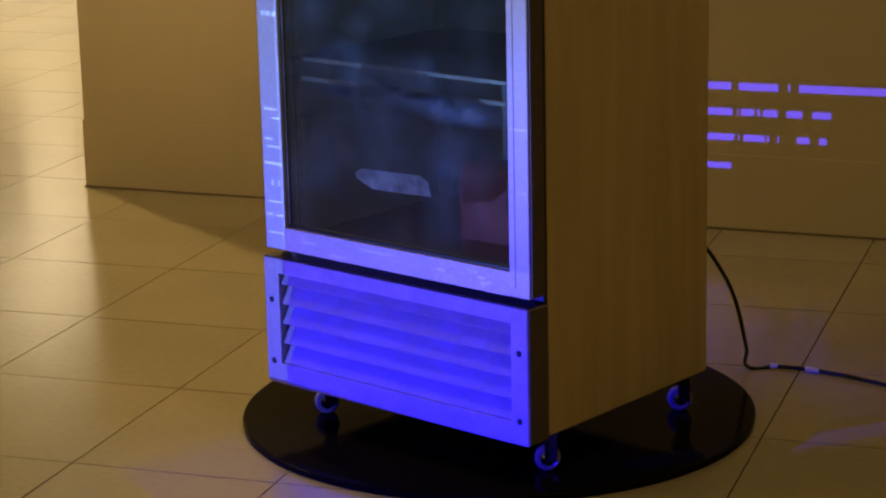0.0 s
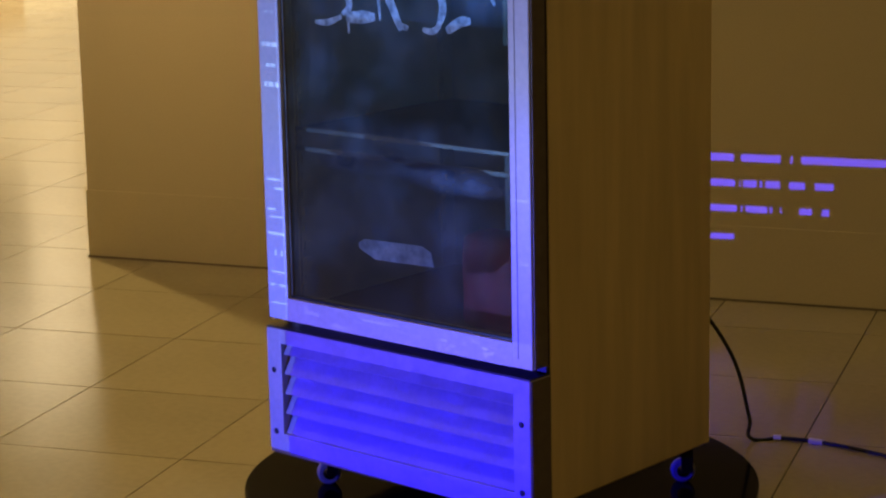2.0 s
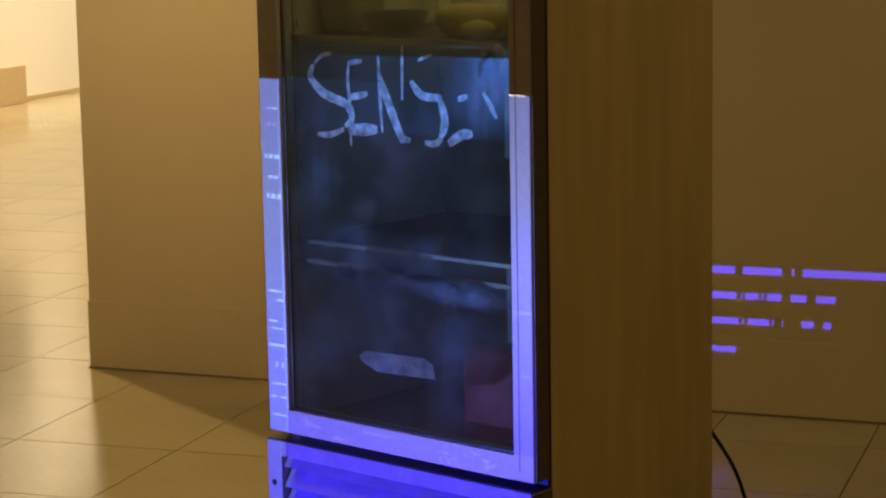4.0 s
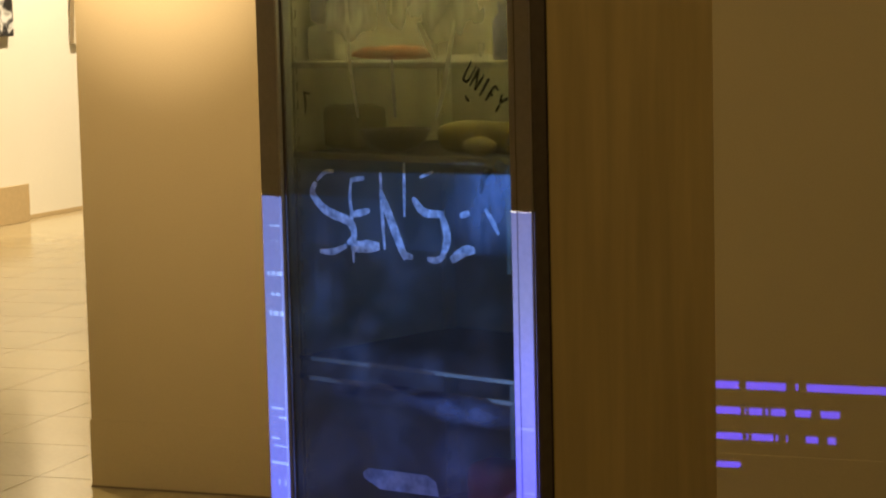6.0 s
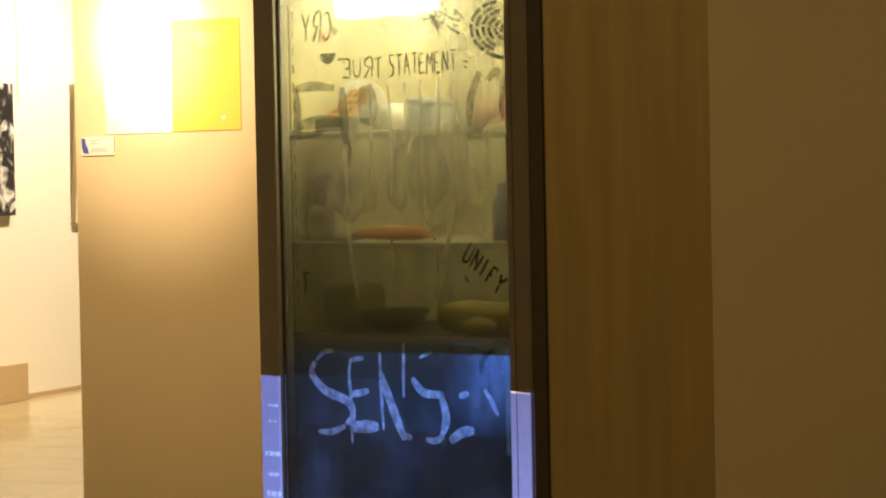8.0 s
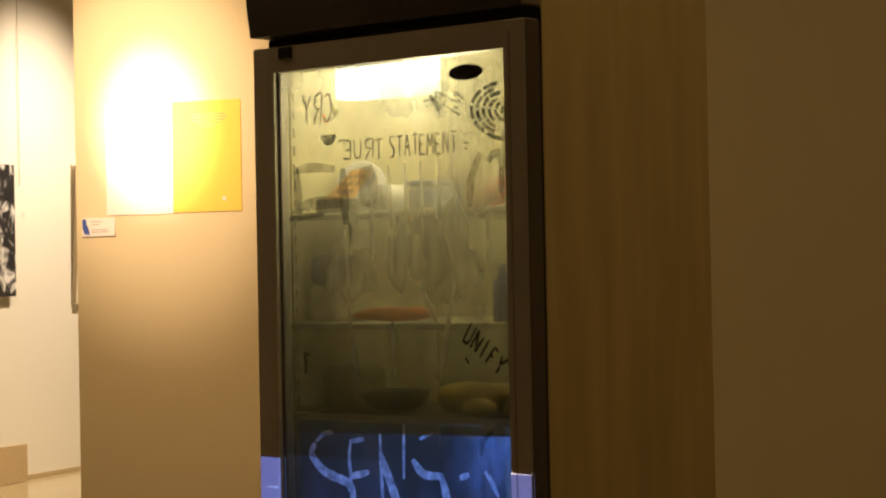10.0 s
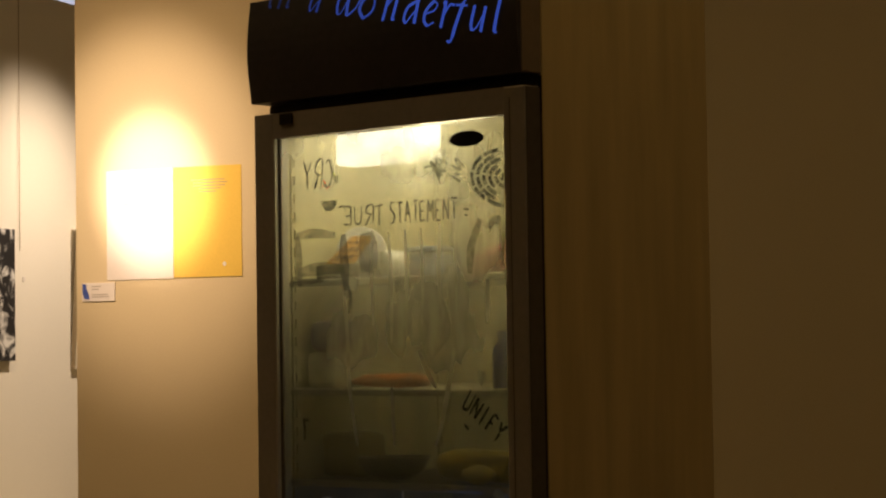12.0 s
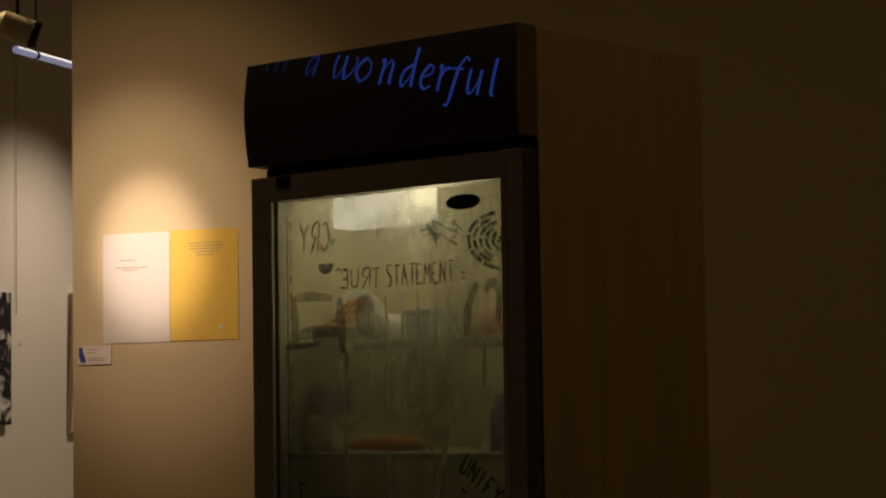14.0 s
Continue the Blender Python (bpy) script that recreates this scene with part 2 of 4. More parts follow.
def glass_material():
    """Clear pane with breath-like fog in patches, heavier in the upper half."""
    m = bpy.data.materials.new("fogged_glass")
    m.use_nodes = True
    n, k = m.node_tree.nodes, m.node_tree.links
    n.remove(n["Principled BSDF"])
    co, a, b = n.new("ShaderNodeTexCoord"), n.new("ShaderNodeTexNoise"), n.new("ShaderNodeTexNoise")
    mp = n.new("ShaderNodeMapping")
    mp.inputs["Scale"].default_value = (3.6, 1, 1.7)
    a.inputs["Scale"].default_value, a.inputs["Detail"].default_value = 5.0, 5
    b.inputs["Scale"].default_value, b.inputs["Detail"].default_value = 3.0, 4
    k.new(co.outputs["Object"], a.inputs["Vector"])
    k.new(co.outputs["Object"], mp.inputs["Vector"])
    k.new(mp.outputs[0], b.inputs["Vector"])
    add = n.new("ShaderNodeMath")
    add.operation = "ADD"
    k.new(a.outputs["Fac"], add.inputs[0])
    k.new(b.outputs["Fac"], add.inputs[1])
    rng = n.new("ShaderNodeMapRange")
    for key, value in (("From Min", 0.75), ("From Max", 1.3), ("To Min", 0.12), ("To Max", 0.44)):
        rng.inputs[key].default_value = value
    k.new(add.outputs[0], rng.inputs["Value"])
    sep, high = n.new("ShaderNodeSeparateXYZ"), n.new("ShaderNodeMapRange")
    k.new(co.outputs["Object"], sep.inputs[0])
    for key, value in (("From Min", 0.95), ("From Max", 1.35), ("To Min", 0.28), ("To Max", 1.0)):
        high.inputs[key].default_value = value
    k.new(sep.outputs["Z"], high.inputs["Value"])
    mul = n.new("ShaderNodeMath")
    mul.operation = "MULTIPLY"
    k.new(rng.outputs[0], mul.inputs[0])
    k.new(high.outputs[0], mul.inputs[1])
    clear, fog, through_fog = n.new("ShaderNodeBsdfTransparent"), n.new("ShaderNodeBsdfDiffuse"), n.new("ShaderNodeBsdfTranslucent")
    clear.inputs["Color"].default_value = (0.80, 0.82, 0.78, 1)
    fog.inputs["Color"].default_value = (0.50, 0.50, 0.46, 1)
    through_fog.inputs["Color"].default_value = (0.74, 0.74, 0.60, 1)
    both, mix = n.new("ShaderNodeMixShader"), n.new("ShaderNodeMixShader")
    both.inputs[0].default_value = 0.6
    k.new(fog.outputs[0], both.inputs[1])
    k.new(through_fog.outputs[0], both.inputs[2])
    k.new(mul.outputs[0], mix.inputs[0])
    k.new(clear.outputs[0], mix.inputs[1])
    k.new(both.outputs[0], mix.inputs[2])
    gloss, top = n.new("ShaderNodeBsdfGlossy"), n.new("ShaderNodeMixShader")
    gloss.inputs["Roughness"].default_value = 0.06
    top.inputs[0].default_value = 0.035
    k.new(mix.outputs[0], top.inputs[1])
    k.new(gloss.outputs[0], top.inputs[2])
    k.new(top.outputs[0], n["Material Output"].inputs["Surface"])
    return m


GLASS = glass_material()


def gel_material(name, low, high, pattern, axis="Y", head=0.75, grain=(30, 90), span=(0.92, 1.45)):
    """Coloured projector slide: tints the light that passes it, from one colour at its foot to another at its head."""
    m = bpy.data.materials.new(name)
    m.use_nodes = True
    n, k = m.node_tree.nodes, m.node_tree.links
    n.remove(n["Principled BSDF"])
    co, sep, ramp, clear = n.new("ShaderNodeTexCoord"), n.new("ShaderNodeSeparateXYZ"), n.new("ShaderNodeValToRGB"), n.new("ShaderNodeBsdfTransparent")
    ramp.color_ramp.elements[0].position, ramp.color_ramp.elements[0].color = 0.05, (*low, 1)
    ramp.color_ramp.elements[1].position, ramp.color_ramp.elements[1].color = head, (*high, 1)
    k.new(co.outputs["Generated"], sep.inputs[0])
    k.new(sep.outputs[axis], ramp.inputs["Fac"])
    colour = ramp.outputs["Color"]
    if pattern:
        tex, rng, sc, mp = n.new("ShaderNodeTexNoise"), n.new("ShaderNodeMapRange"), n.new("ShaderNodeVectorMath"), n.new("ShaderNodeMapping")
        mp.inputs["Scale"].default_value = (*grain, 1)
        tex.inputs["Scale"].default_value, tex.inputs["Detail"].default_value = 1.6, 5
        for key, value in (("From Min", 0.42 if grain[0] < 20 else 0.58), ("From Max", 0.66), ("To Min", span[0]), ("To Max", span[1])):
            rng.inputs[key].default_value = value
        sc.operation = "SCALE"
        k.new(co.outputs["Generated"], mp.inputs["Vector"])
        k.new(mp.outputs[0], tex.inputs["Vector"])
        k.new(tex.outputs["Fac"], rng.inputs["Value"])
        k.new(colour, sc.inputs[0])
        k.new(rng.outputs[0], sc.inputs["Scale"])
        colour = sc.outputs[0]
    k.new(colour, clear.inputs["Color"])
    k.new(clear.outputs[0], n["Material Output"].inputs["Surface"])
    return m


GEL = gel_material("blue_slide", (0.002, 0.0006, 0.48), (0.007, 0.006, 0.21), True, head=1.0, grain=(9, 14), span=(0.8, 1.12))
GEL_RAIL = gel_material("rail_slide", (0.032, 0.033, 0.34), (0.032, 0.036, 0.32), True, grain=(40, 6), span=(0.85, 1.3))
GEL_STILE = gel_material("pale_blue_slide", (0.021, 0.024, 0.34), (0.038, 0.052, 0.145), True)
GEL_GLASS = gel_material("dark_blue_slide", (0.009, 0.016, 0.085), (0.013, 0.028, 0.090), True, grain=(3, 4), span=(0.6, 1.4))
GEL_BRIGHT = gel_material("bright_blue_slide", (0.036, 0.050, 0.66), (0.066, 0.115, 0.31), False)
GEL_VEIL = gel_material("grey_veil", (0.42, 0.38, 0.50), (0.42, 0.38, 0.50), False)
GEL_THIN = gel_material("thin_veil", (0.66, 0.64, 0.70), (0.66, 0.64, 0.70), False)
GEL_MID = gel_material("mid_blue_slide", (0.012, 0.026, 0.085), (0.017, 0.050, 0.175), False, "X", head=1.0)
GEL_DIM = gel_material("dim_blue_slide", (0.0012, 0.002, 0.008), (0.020, 0.060, 0.210), False, "X", head=1.0)
GEL_UNDER = gel_material("foot_veil", (0.13, 0.13, 0.15), (0.13, 0.13, 0.15), False)
GEL_WALL = gel_material("violet_slide", (0.035, 0.024, 0.60), (0.035, 0.024, 0.60), False)

# ---- helpers for meshes ----


def box(bm, x0, y0, z0, x1, y1, z1, bevel=0.0):
    r = bmesh.ops.create_cube(bm, size=1)
    for v in r["verts"]:
        v.co = ((x0 + x1) / 2 + v.co.x * (x1 - x0), (y0 + y1) / 2 + v.co.y * (y1 - y0), (z0 + z1) / 2 + v.co.z * (z1 - z0))
    if bevel:
        es = list({e for v in r["verts"] for e in v.link_edges})
        bmesh.ops.bevel(bm, geom=es, offset=bevel, segments=2, affect="EDGES", profile=0.5)
    return bm


def rod(bm, a, b, r, sides=8, r2=None):
    a, b = Vector(a), Vector(b)
    m = Matrix.Translation((a + b) / 2) @ (b - a).to_track_quat("Z", "Y").to_matrix().to_4x4()
    bmesh.ops.create_cone(bm, cap_ends=True, segments=sides, radius1=r, radius2=r if r2 is None else r2, depth=(b - a).length, matrix=m)
    return bm


def lathe(bm, profile, segments=32, m=Matrix()):
    """Turns a profile of (radius, height) about the z axis."""
    rings = []
    for r, z in profile:
        rings.append([bm.verts.new(m @ Vector((r * math.cos(2 * math.pi * i / segments), r * math.sin(2 * math.pi * i / segments), z)))
                      for i in range(segments)])
    for a, b in zip(rings, rings[1:]):
        for i in range(segments):
            j = (i + 1) % segments
            bm.faces.new((a[i], a[j], b[j], b[i]))
    for ring in (rings[0], rings[-1]):
        bm.faces.new(ring)
    bmesh.ops.recalc_face_normals(bm, faces=bm.faces[:])
    return bm


def mesh(name, bm, mat, smooth=False):
    me = bpy.data.meshes.new(name)
    bm.normal_update()
    bm.to_mesh(me)
    bm.free()
    me.materials.append(mat)
    if smooth:
        for p in me.polygons:
            p.use_smooth = True
    return me


def part(name, bm, mat, parent, label="", smooth=False):
    ob = new(name, mesh(name, bm, mat, smooth))
    ob.parent = parent
    if label:
        tagged(ob, label)
    return ob


def thing(name, bm, mat, label, category, group="", kind="", m=None, smooth=False):
    ob = new(name, mesh(name, bm, mat, smooth))
    if m is not None:
        ob.matrix_world = m
    return tagged(ob, label, category, group, kind)


def empty(name, label, category, m=None, group=""):
    ob = new(name)
    ob.empty_display_size = 0.1
    if m is not None:
        ob.matrix_world = m
    return tagged(ob, label, category, group)


def B(*a, **k):
    return box(bmesh.new(), *a, **k)


def ribbon(bm, points, width, y, taper=True):
    """A flat hand-drawn stroke through points (x, z) on the plane y."""
    fine = []
    pts = [Vector((p[0], p[1])) for p in points]
    for i in range(len(pts) - 1):
        p0, p1, p2, p3 = pts[max(i - 1, 0)], pts[i], pts[i + 1], pts[min(i + 2, len(pts) - 1)]
        steps = 6
        for j in range(steps):
            t = j / steps
            fine.append(0.5 * ((2 * p1) + (p2 - p0) * t + (2 * p0 - 5 * p1 + 4 * p2 - p3) * t * t + (3 * p1 - p0 - 3 * p2 + p3) * t ** 3))
    fine.append(pts[-1])
    last, n = None, len(fine)
    for i, p in enumerate(fine):
        d = (fine[min(i + 1, n - 1)] - fine[max(i - 1, 0)]).normalized()
        w = width * (0.5 if not taper else 0.28 + 0.32 * math.sin(math.pi * (i + 0.6) / n) + 0.10 * random.random())
        side = Vector((-d.y, d.x)) * w
        q = (bm.verts.new((p.x + side.x, y, p.y + side.y)), bm.verts.new((p.x - side.x, y, p.y - side.y)))
        if last:
            bm.faces.new((last[0], q[0], q[1], last[1]))
        last = q
    return bm


# letters as pen strokes on a square of side one
PEN = {
    "T": [[(0, 1), (1, 1)], [(0.5, 1), (0.5, 0)]],
    "R": [[(0, 0), (0, 1), (0.7, 0.95), (0.75, 0.6), (0.05, 0.5)], [(0.3, 0.5), (0.9, 0)]],
    "U": [[(0, 1), (0.05, 0.2), (0.45, 0), (0.85, 0.2), (0.9, 1)]],
    "E": [[(0, 0), (0, 1)], [(0, 1), (0.8, 1)], [(0, 0.5), (0.65, 0.5)], [(0, 0), (0.85, 0)]],
    "S": [[(0.9, 0.95), (0.3, 1), (0.1, 0.75), (0.8, 0.35), (0.65, 0.05), (0.05, 0)]],
    "A": [[(0, 0), (0.5, 1), (1, 0)], [(0.2, 0.4), (0.8, 0.4)]],
    "M": [[(0, 0), (0.1, 1), (0.5, 0.4), (0.9, 1), (1, 0)]],
    "N": [[(0, 0), (0.02, 1), (0.88, 0), (0.9, 1)]],
    "I": [[(0.4, 1), (0.45, 0)]],
    "F": [[(0, 0), (0, 1)], [(0, 1), (0.8, 0.95)], [(0, 0.5), (0.6, 0.5)]],
    "Y": [[(0, 1), (0.45, 0.5), (0.9, 1)], [(0.45, 0.5), (0.4, 0)]],
    "C": [[(0.9, 0.9), (0.4, 1), (0.05, 0.5), (0.4, 0), (0.95, 0.12)]],
}


def scrawl(word, x, z, size, step, pen, turn=0.0, mirrored=False, y=-0.0335, label=""):
    """One part for each handwritten letter on the pane."""
    c, s_ = math.cos(radians(turn)), math.sin(radians(turn))
    letters = word[::-1] if mirrored else word
    for i, ch in enumerate(letters):
        bm = bmesh.new()
        for stroke in PEN[ch]:
            pts = []
            for a, b in stroke:
                a = 1 - a if mirrored else a
                px, pz = i * step + a * step * 0.72 + random.uniform(-1, 1) * size * 0.04, b * size + random.uniform(-1, 1) * size * 0.06
                pts.append((x + px * c - pz * s_, z + px * s_ + pz * c))
            if ch in "TEAMNIFY":
                for p, q in zip(pts, pts[1:]):
                    ribbon(bm, [p, q], pen, y)
            else:
                ribbon(bm, pts, pen, y)
        part("letter", bm, MARKER, door, label)


def strokes(name, lines, mat, label=""):
    for width, pts in lines:
        part(name, ribbon(bmesh.new(), pts, width, -0.0335), mat, door, label)


# slanted book letters, drawn with a broad pen: (weight, points), x-height one
BOOK = {
    "i": [(1.0, [(0, 0.95), (0, 0.1), (0.15, 0.05)])],
    "n": [(1.0, [(-0.12, 0.9), (0.02, 0.95), (0, 0)]), (0.45, [(0, 0.5), (0.32, 0.98), (0.52, 0.9)]), (1.0, [(0.52, 0.92), (0.52, 0.5), (0.5, 0.06)]), (0.4, [(0.5, 0.06), (0.66, 0.12)])],
    "a": [(0.8, [(0.5, 0.95), (0.12, 0.7), (0.0, 0.3), (0.1, 0.02)]), (0.4, [(0.1, 0.02), (0.45, 0.5)]), (1.0, [(0.52, 1.0), (0.48, 0.02)])],
    "w": [(0.9, [(-0.05, 1.0), (-0.12, 0.5), (0.0, 0.05)]), (0.4, [(0.0, 0.05), (0.22, 0.15), (0.46, 0.85)]), (1.15, [(0.46, 1.0), (0.46, 0.5), (0.56, 0.02)]), (0.6, [(0.56, 0.02), (0.95, 0.35), (1.1, 0.8), (0.98, 1.0)])],
    "o": [(1.1, [(0.45, 1.0), (0.08, 0.68), (0.05, 0.3), (0.35, 0.0)]), (0.7, [(0.35, 0.0), (0.74, 0.32), (0.76, 0.74), (0.45, 1.0)])],
    "d": [(0.9, [(0.55, 0.92), (0.15, 0.65), (0.05, 0.2), (0.2, 0.0)]), (0.45, [(0.2, 0.0), (0.58, 0.55)]), (1.1, [(0.60, 1.62), (0.62, 0.9), (0.66, 0.04)])],
    "e": [(0.5, [(0.1, 0.48), (0.5, 0.64), (0.58, 0.88), (0.36, 1.0)]), (1.0, [(0.36, 1.0), (0.06, 0.6), (0.06, 0.2), (0.28, 0.0)]), (0.5, [(0.28, 0.0), (0.6, 0.18)])],
    "r": [(1.0, [(-0.1, 0.92), (0.02, 0.95), (0, 0)]), (0.7, [(0.02, 0.5), (0.26, 0.92), (0.5, 0.9)])],
    "f": [(0.7, [(0.62, 1.3), (0.40, 1.42), (0.16, 1.05)]), (1.1, [(0.16, 1.05), (0.02, 0.3), (-0.08, -0.3)]), (0.7, [(-0.08, -0.3), (-0.18, -0.5), (-0.34, -0.48)]), (0.6, [(-0.2, 0.94), (0.4, 0.96)])],
    "u": [(1.0, [(0, 1.0), (-0.02, 0.3), (0.08, 0.02)]), (0.45, [(0.08, 0.02), (0.3, 0.2), (0.54, 0.75)]), (1.0, [(0.56, 1.0), (0.53, 0.02)])],
    "l": [(1.1, [(0.02, 1.5), (0, 0.7), (0, 0.08)]), (0.45, [(0, 0.06), (0.16, 0.08)])],
}


def book_letter(ch, x0, glow, parent):
    """One slanted letter of projected light, as a glowing shape on the bowed header, on a falling baseline and cut off
    at the header's top edge.
    """
    h, top, bm = 0.041, 1.9095, bmesh.new()
    for weight, points in BOOK[ch]:
        ribbon(bm, [(x0 + h * (a + 0.27 * b), 1.8621 - 0.198 * (x0 + h * a - 0.2215) + h * b) for a, b in points], 0.0056 * weight, 0.0, taper=False)
    bmesh.ops.bisect_plane(bm, geom=bm.verts[:] + bm.edges[:] + bm.faces[:], plane_co=(0, 0, top), plane_no=(0, 0, 1), clear_outer=True)
    for v in bm.verts:
        v.co.y = -0.0508 - 0.010 * math.sin(math.pi * min(max((v.co.z - 1.730) / 0.180, 0), 1))
    part("letter", bm, BEAM_BLUE[glow], parent, "blue slanted letter of projected light, made as a glowing shape")


# ---- the setting ----
floor_ob = thing("floor", B(-7.2, -7.0, -0.10, 5.0, 9.2, -0.0045), GROUT, "cream polished stone tiles with thin dark joints", "floor", kind="structure", m=ROOM)
thing("wall_partition", B(-1.82, 0.0, 0.0, 4.6, 0.16, 4.3), WALL, "beige painted gallery partition wall", "wall", kind="structure", m=ROOM)
thing("baseboard", B(-1.825, -0.002, 0.0, 4.6, 0.162, 0.193, bevel=0.0008), WALL, "low beige skirting almost flush with the partition wall", "baseboard", kind="structure", m=ROOM)
# dark strip that paints the shadow line where the wall meets the floor
thing("wall_shade_strip", B(-1.828, -0.005, 0.0, 4.6, 0.165, 0.005), SHADE_LINE, "thin dark strip in place of the shadow line between wall and floor", "trim", kind="structure", m=ROOM)
thing("wall_far", B(-6.77, -7.0, 0.0, -6.57, 9.2, 4.3), WHITE_WALL, "white painted wall of the far gallery room", "wall", kind="structure", m=ROOM)
thing("wall_back", B(-6.57, 9.0, 0.0, 4.8, 9.2, 4.3), WHITE_WALL, "white painted end wall", "wall", kind="structure", m=ROOM)
thing("wall_right", B(4.6, -7.0, 0.0, 4.8, 9.0, 4.3), WALL, "beige painted side wall", "wall", kind="structure", m=ROOM)
thing("wall_front", B(-6.57, -7.2, 0.0, 4.8, -7.0, 4.3), WALL, "beige painted wall", "wall", kind="structure", m=ROOM)
thing("ceiling", B(-6.77, -7.2, 4.3, 4.8, 9.2, 4.4), CEILING, "plain painted ceiling", "ceiling", kind="structure", m=ROOM)
thing("wall_pilaster", B(-6.57, 4.0, 0.0, -6.50, 7.080, 4.3, bevel=0.004), WHITE_WALL, "shallow white pilaster on the far wall", "wall", kind="structure", m=ROOM)
thing("pilaster_skirting", B(-6.50, 4.0, 0.0, -6.487, 7.084, 0.25, bevel=0.004), TAN, "tan skirting at the foot of the white pilaster", "baseboard", kind="structure", m=ROOM)
thing("far_baseboard", B(-6.57, 7.084, 0.0, -6.562, 9.0, 0.03, bevel=0.002), TAN, "low tan bead at the foot of the far wall", "baseboard", kind="structure", m=ROOM)

# ---- refrigerator ----
W, D = 0.62, 0.472
fridge = empty("display_refrigerator", "grey glass-door display refrigerator with fogged scribbled glass on casters", "refrigerator")
part("side_panel", B(W - 0.03, 0.004, 0.093, W, D, 1.912, bevel=0.003), SIDE, fridge, "beige sheet metal side panel with faint vertical streaks")
part("side_panel", B(0, 0.004, 0.093, 0.03, D, 1.912, bevel=0.003), SIDE, fridge)
part("liner", box(box(bmesh.new(), 0.03, 0.006, 0.36, 0.033, D - 0.03, 1.72), W - 0.033, 0.006, 0.36, W - 0.03, D - 0.03, 1.72), LINER, fridge, "pale plastic inner liner")
part("back_panel", B(0.03, D - 0.03, 0.12, W - 0.03, D - 0.002, 1.88), LINER, fridge)
part("top_panel", B(0.03, 0.0, 1.72, W - 0.03, D - 0.03, 1.909), LINER, fridge)
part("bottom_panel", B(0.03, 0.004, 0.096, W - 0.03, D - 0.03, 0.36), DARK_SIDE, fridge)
part("gasket", box(box(bmesh.new(), 0.001, -0.006, 0.340, 0.022, 0.004, 1.724), W - 0.022, -0.006, 0.328, W - 0.002, 0.004, 1.724), BLACK, fridge, "black rubber door gasket")
# black filler added above the door to stop the lamp's light leaking out
part("gasket", B(0.001, -0.005, 1.668, W - 0.002, 0.005, 1.727), BLACK, fridge)
# header with a bowed front
bm = bmesh.new()
prof = [(0.0, 1.728), (-0.049, 1.728)] + [(-0.050 - 0.010 * math.sin(math.pi * i / 10), 1.730 + 0.180 * i / 10) for i in range(11)] + [(0.0, 1.912)]
a = [bm.verts.new((0.0, y, z)) for y, z in prof]
b = [bm.verts.new((W, y, z)) for y, z in prof]
for i in range(len(prof)):
    j = (i + 1) % len(prof)
    bm.faces.new((a[i], a[j], b[j], b[i]))
bm.faces.new(a)
bm.faces.new(b)
bmesh.ops.recalc_face_normals(bm, faces=bm.faces[:])
header = part("header", bm, HEADER, fridge, "dark bowed header panel")
part("end_cap", B(W - 0.004, -0.050, 1.729, W + 0.0025, -0.002, 1.911, bevel=0.002), END_CAP, header, "brown plastic end cap")
part("end_cap", B(-0.0025, -0.050, 1.729, 0.004, -0.002, 1.911, bevel=0.002), END_CAP, header)
part("screw_head", rod(bmesh.new(), (0.31, -0.040, 1.7285), (0.31, -0.040, 1.724), 0.005, 10), BLACK, header)
for ch, x0, glow in (("i", 0.050, 0), ("n", 0.0736, 0), ("a", 0.1506, 1), ("w", 0.2215, 2), ("o", 0.270, 2), ("n", 0.3298, 3), ("d", 0.374, 3),
                     ("e", 0.419, 3), ("r", 0.460, 3), ("f", 0.491, 3), ("u", 0.5233, 3), ("l", 0.5722, 3)):
    book_letter(ch, x0, glow, header)

# door
FY0, FY1 = -0.044, -0.006
GX0, GX1, GZ0, GZ1 = 0.047, 0.576, 0.385, 1.663
door = part("door", box(box(box(box(bmesh.new(), 0, FY0, 0.343, GX0, FY1, 1.708, bevel=0.002), GX1, FY0, 0.343, W, FY1, 1.708, bevel=0.002),
            GX0 - 0.001, FY0 + 0.0004, GZ1, GX1 + 0.001, FY1, 1.7076), GX0 - 0.001, FY0 + 0.0004, 0.3434, GX1 + 0.001, FY1, GZ0), FRAME, fridge, "grey aluminium framed glass door")
# thin plate on the door's side, darker than the front
part("door_edge", B(W, FY0 + 0.004, 0.345, W + 0.002, FY1, 1.706), DOOR_EDGE, door, "edge of the door, darker than its front")
pane = part("glass_pane", B(GX0 - 0.003, -0.032, GZ0 - 0.003, GX1 + 0.003, -0.028, GZ1 + 0.003), GLASS, door, "fogged glass pane with drips")
part("glazing_bead", B(GX0, -0.0435, GZ0, GX0 + 0.004, -0.032, GZ1), BEAD, door, "bright metal glazing bead")
part("glazing_bead", B(GX0 + 0.004, -0.036, GZ0, GX0 + 0.010, -0.0322, GZ1), DARK_SIDE, door, "black glazing seal")
part("glazing_bead", B(GX0 + 0.004, -0.036, GZ0, GX1, -0.0322, GZ0 + 0.005), BLACK, door)
part("frame_line", B(GX1 + 0.013, FY0 - 0.0006, 0.36, GX1 + 0.0145, FY0, 1.69), DOOR_EDGE, door)
# lock badge at the top corner
lock = part("badge", B(0.066, -0.0475, 1.686, 0.098, -0.044, 1.706, bevel=0.0016), BLACK, door, "small black badge")
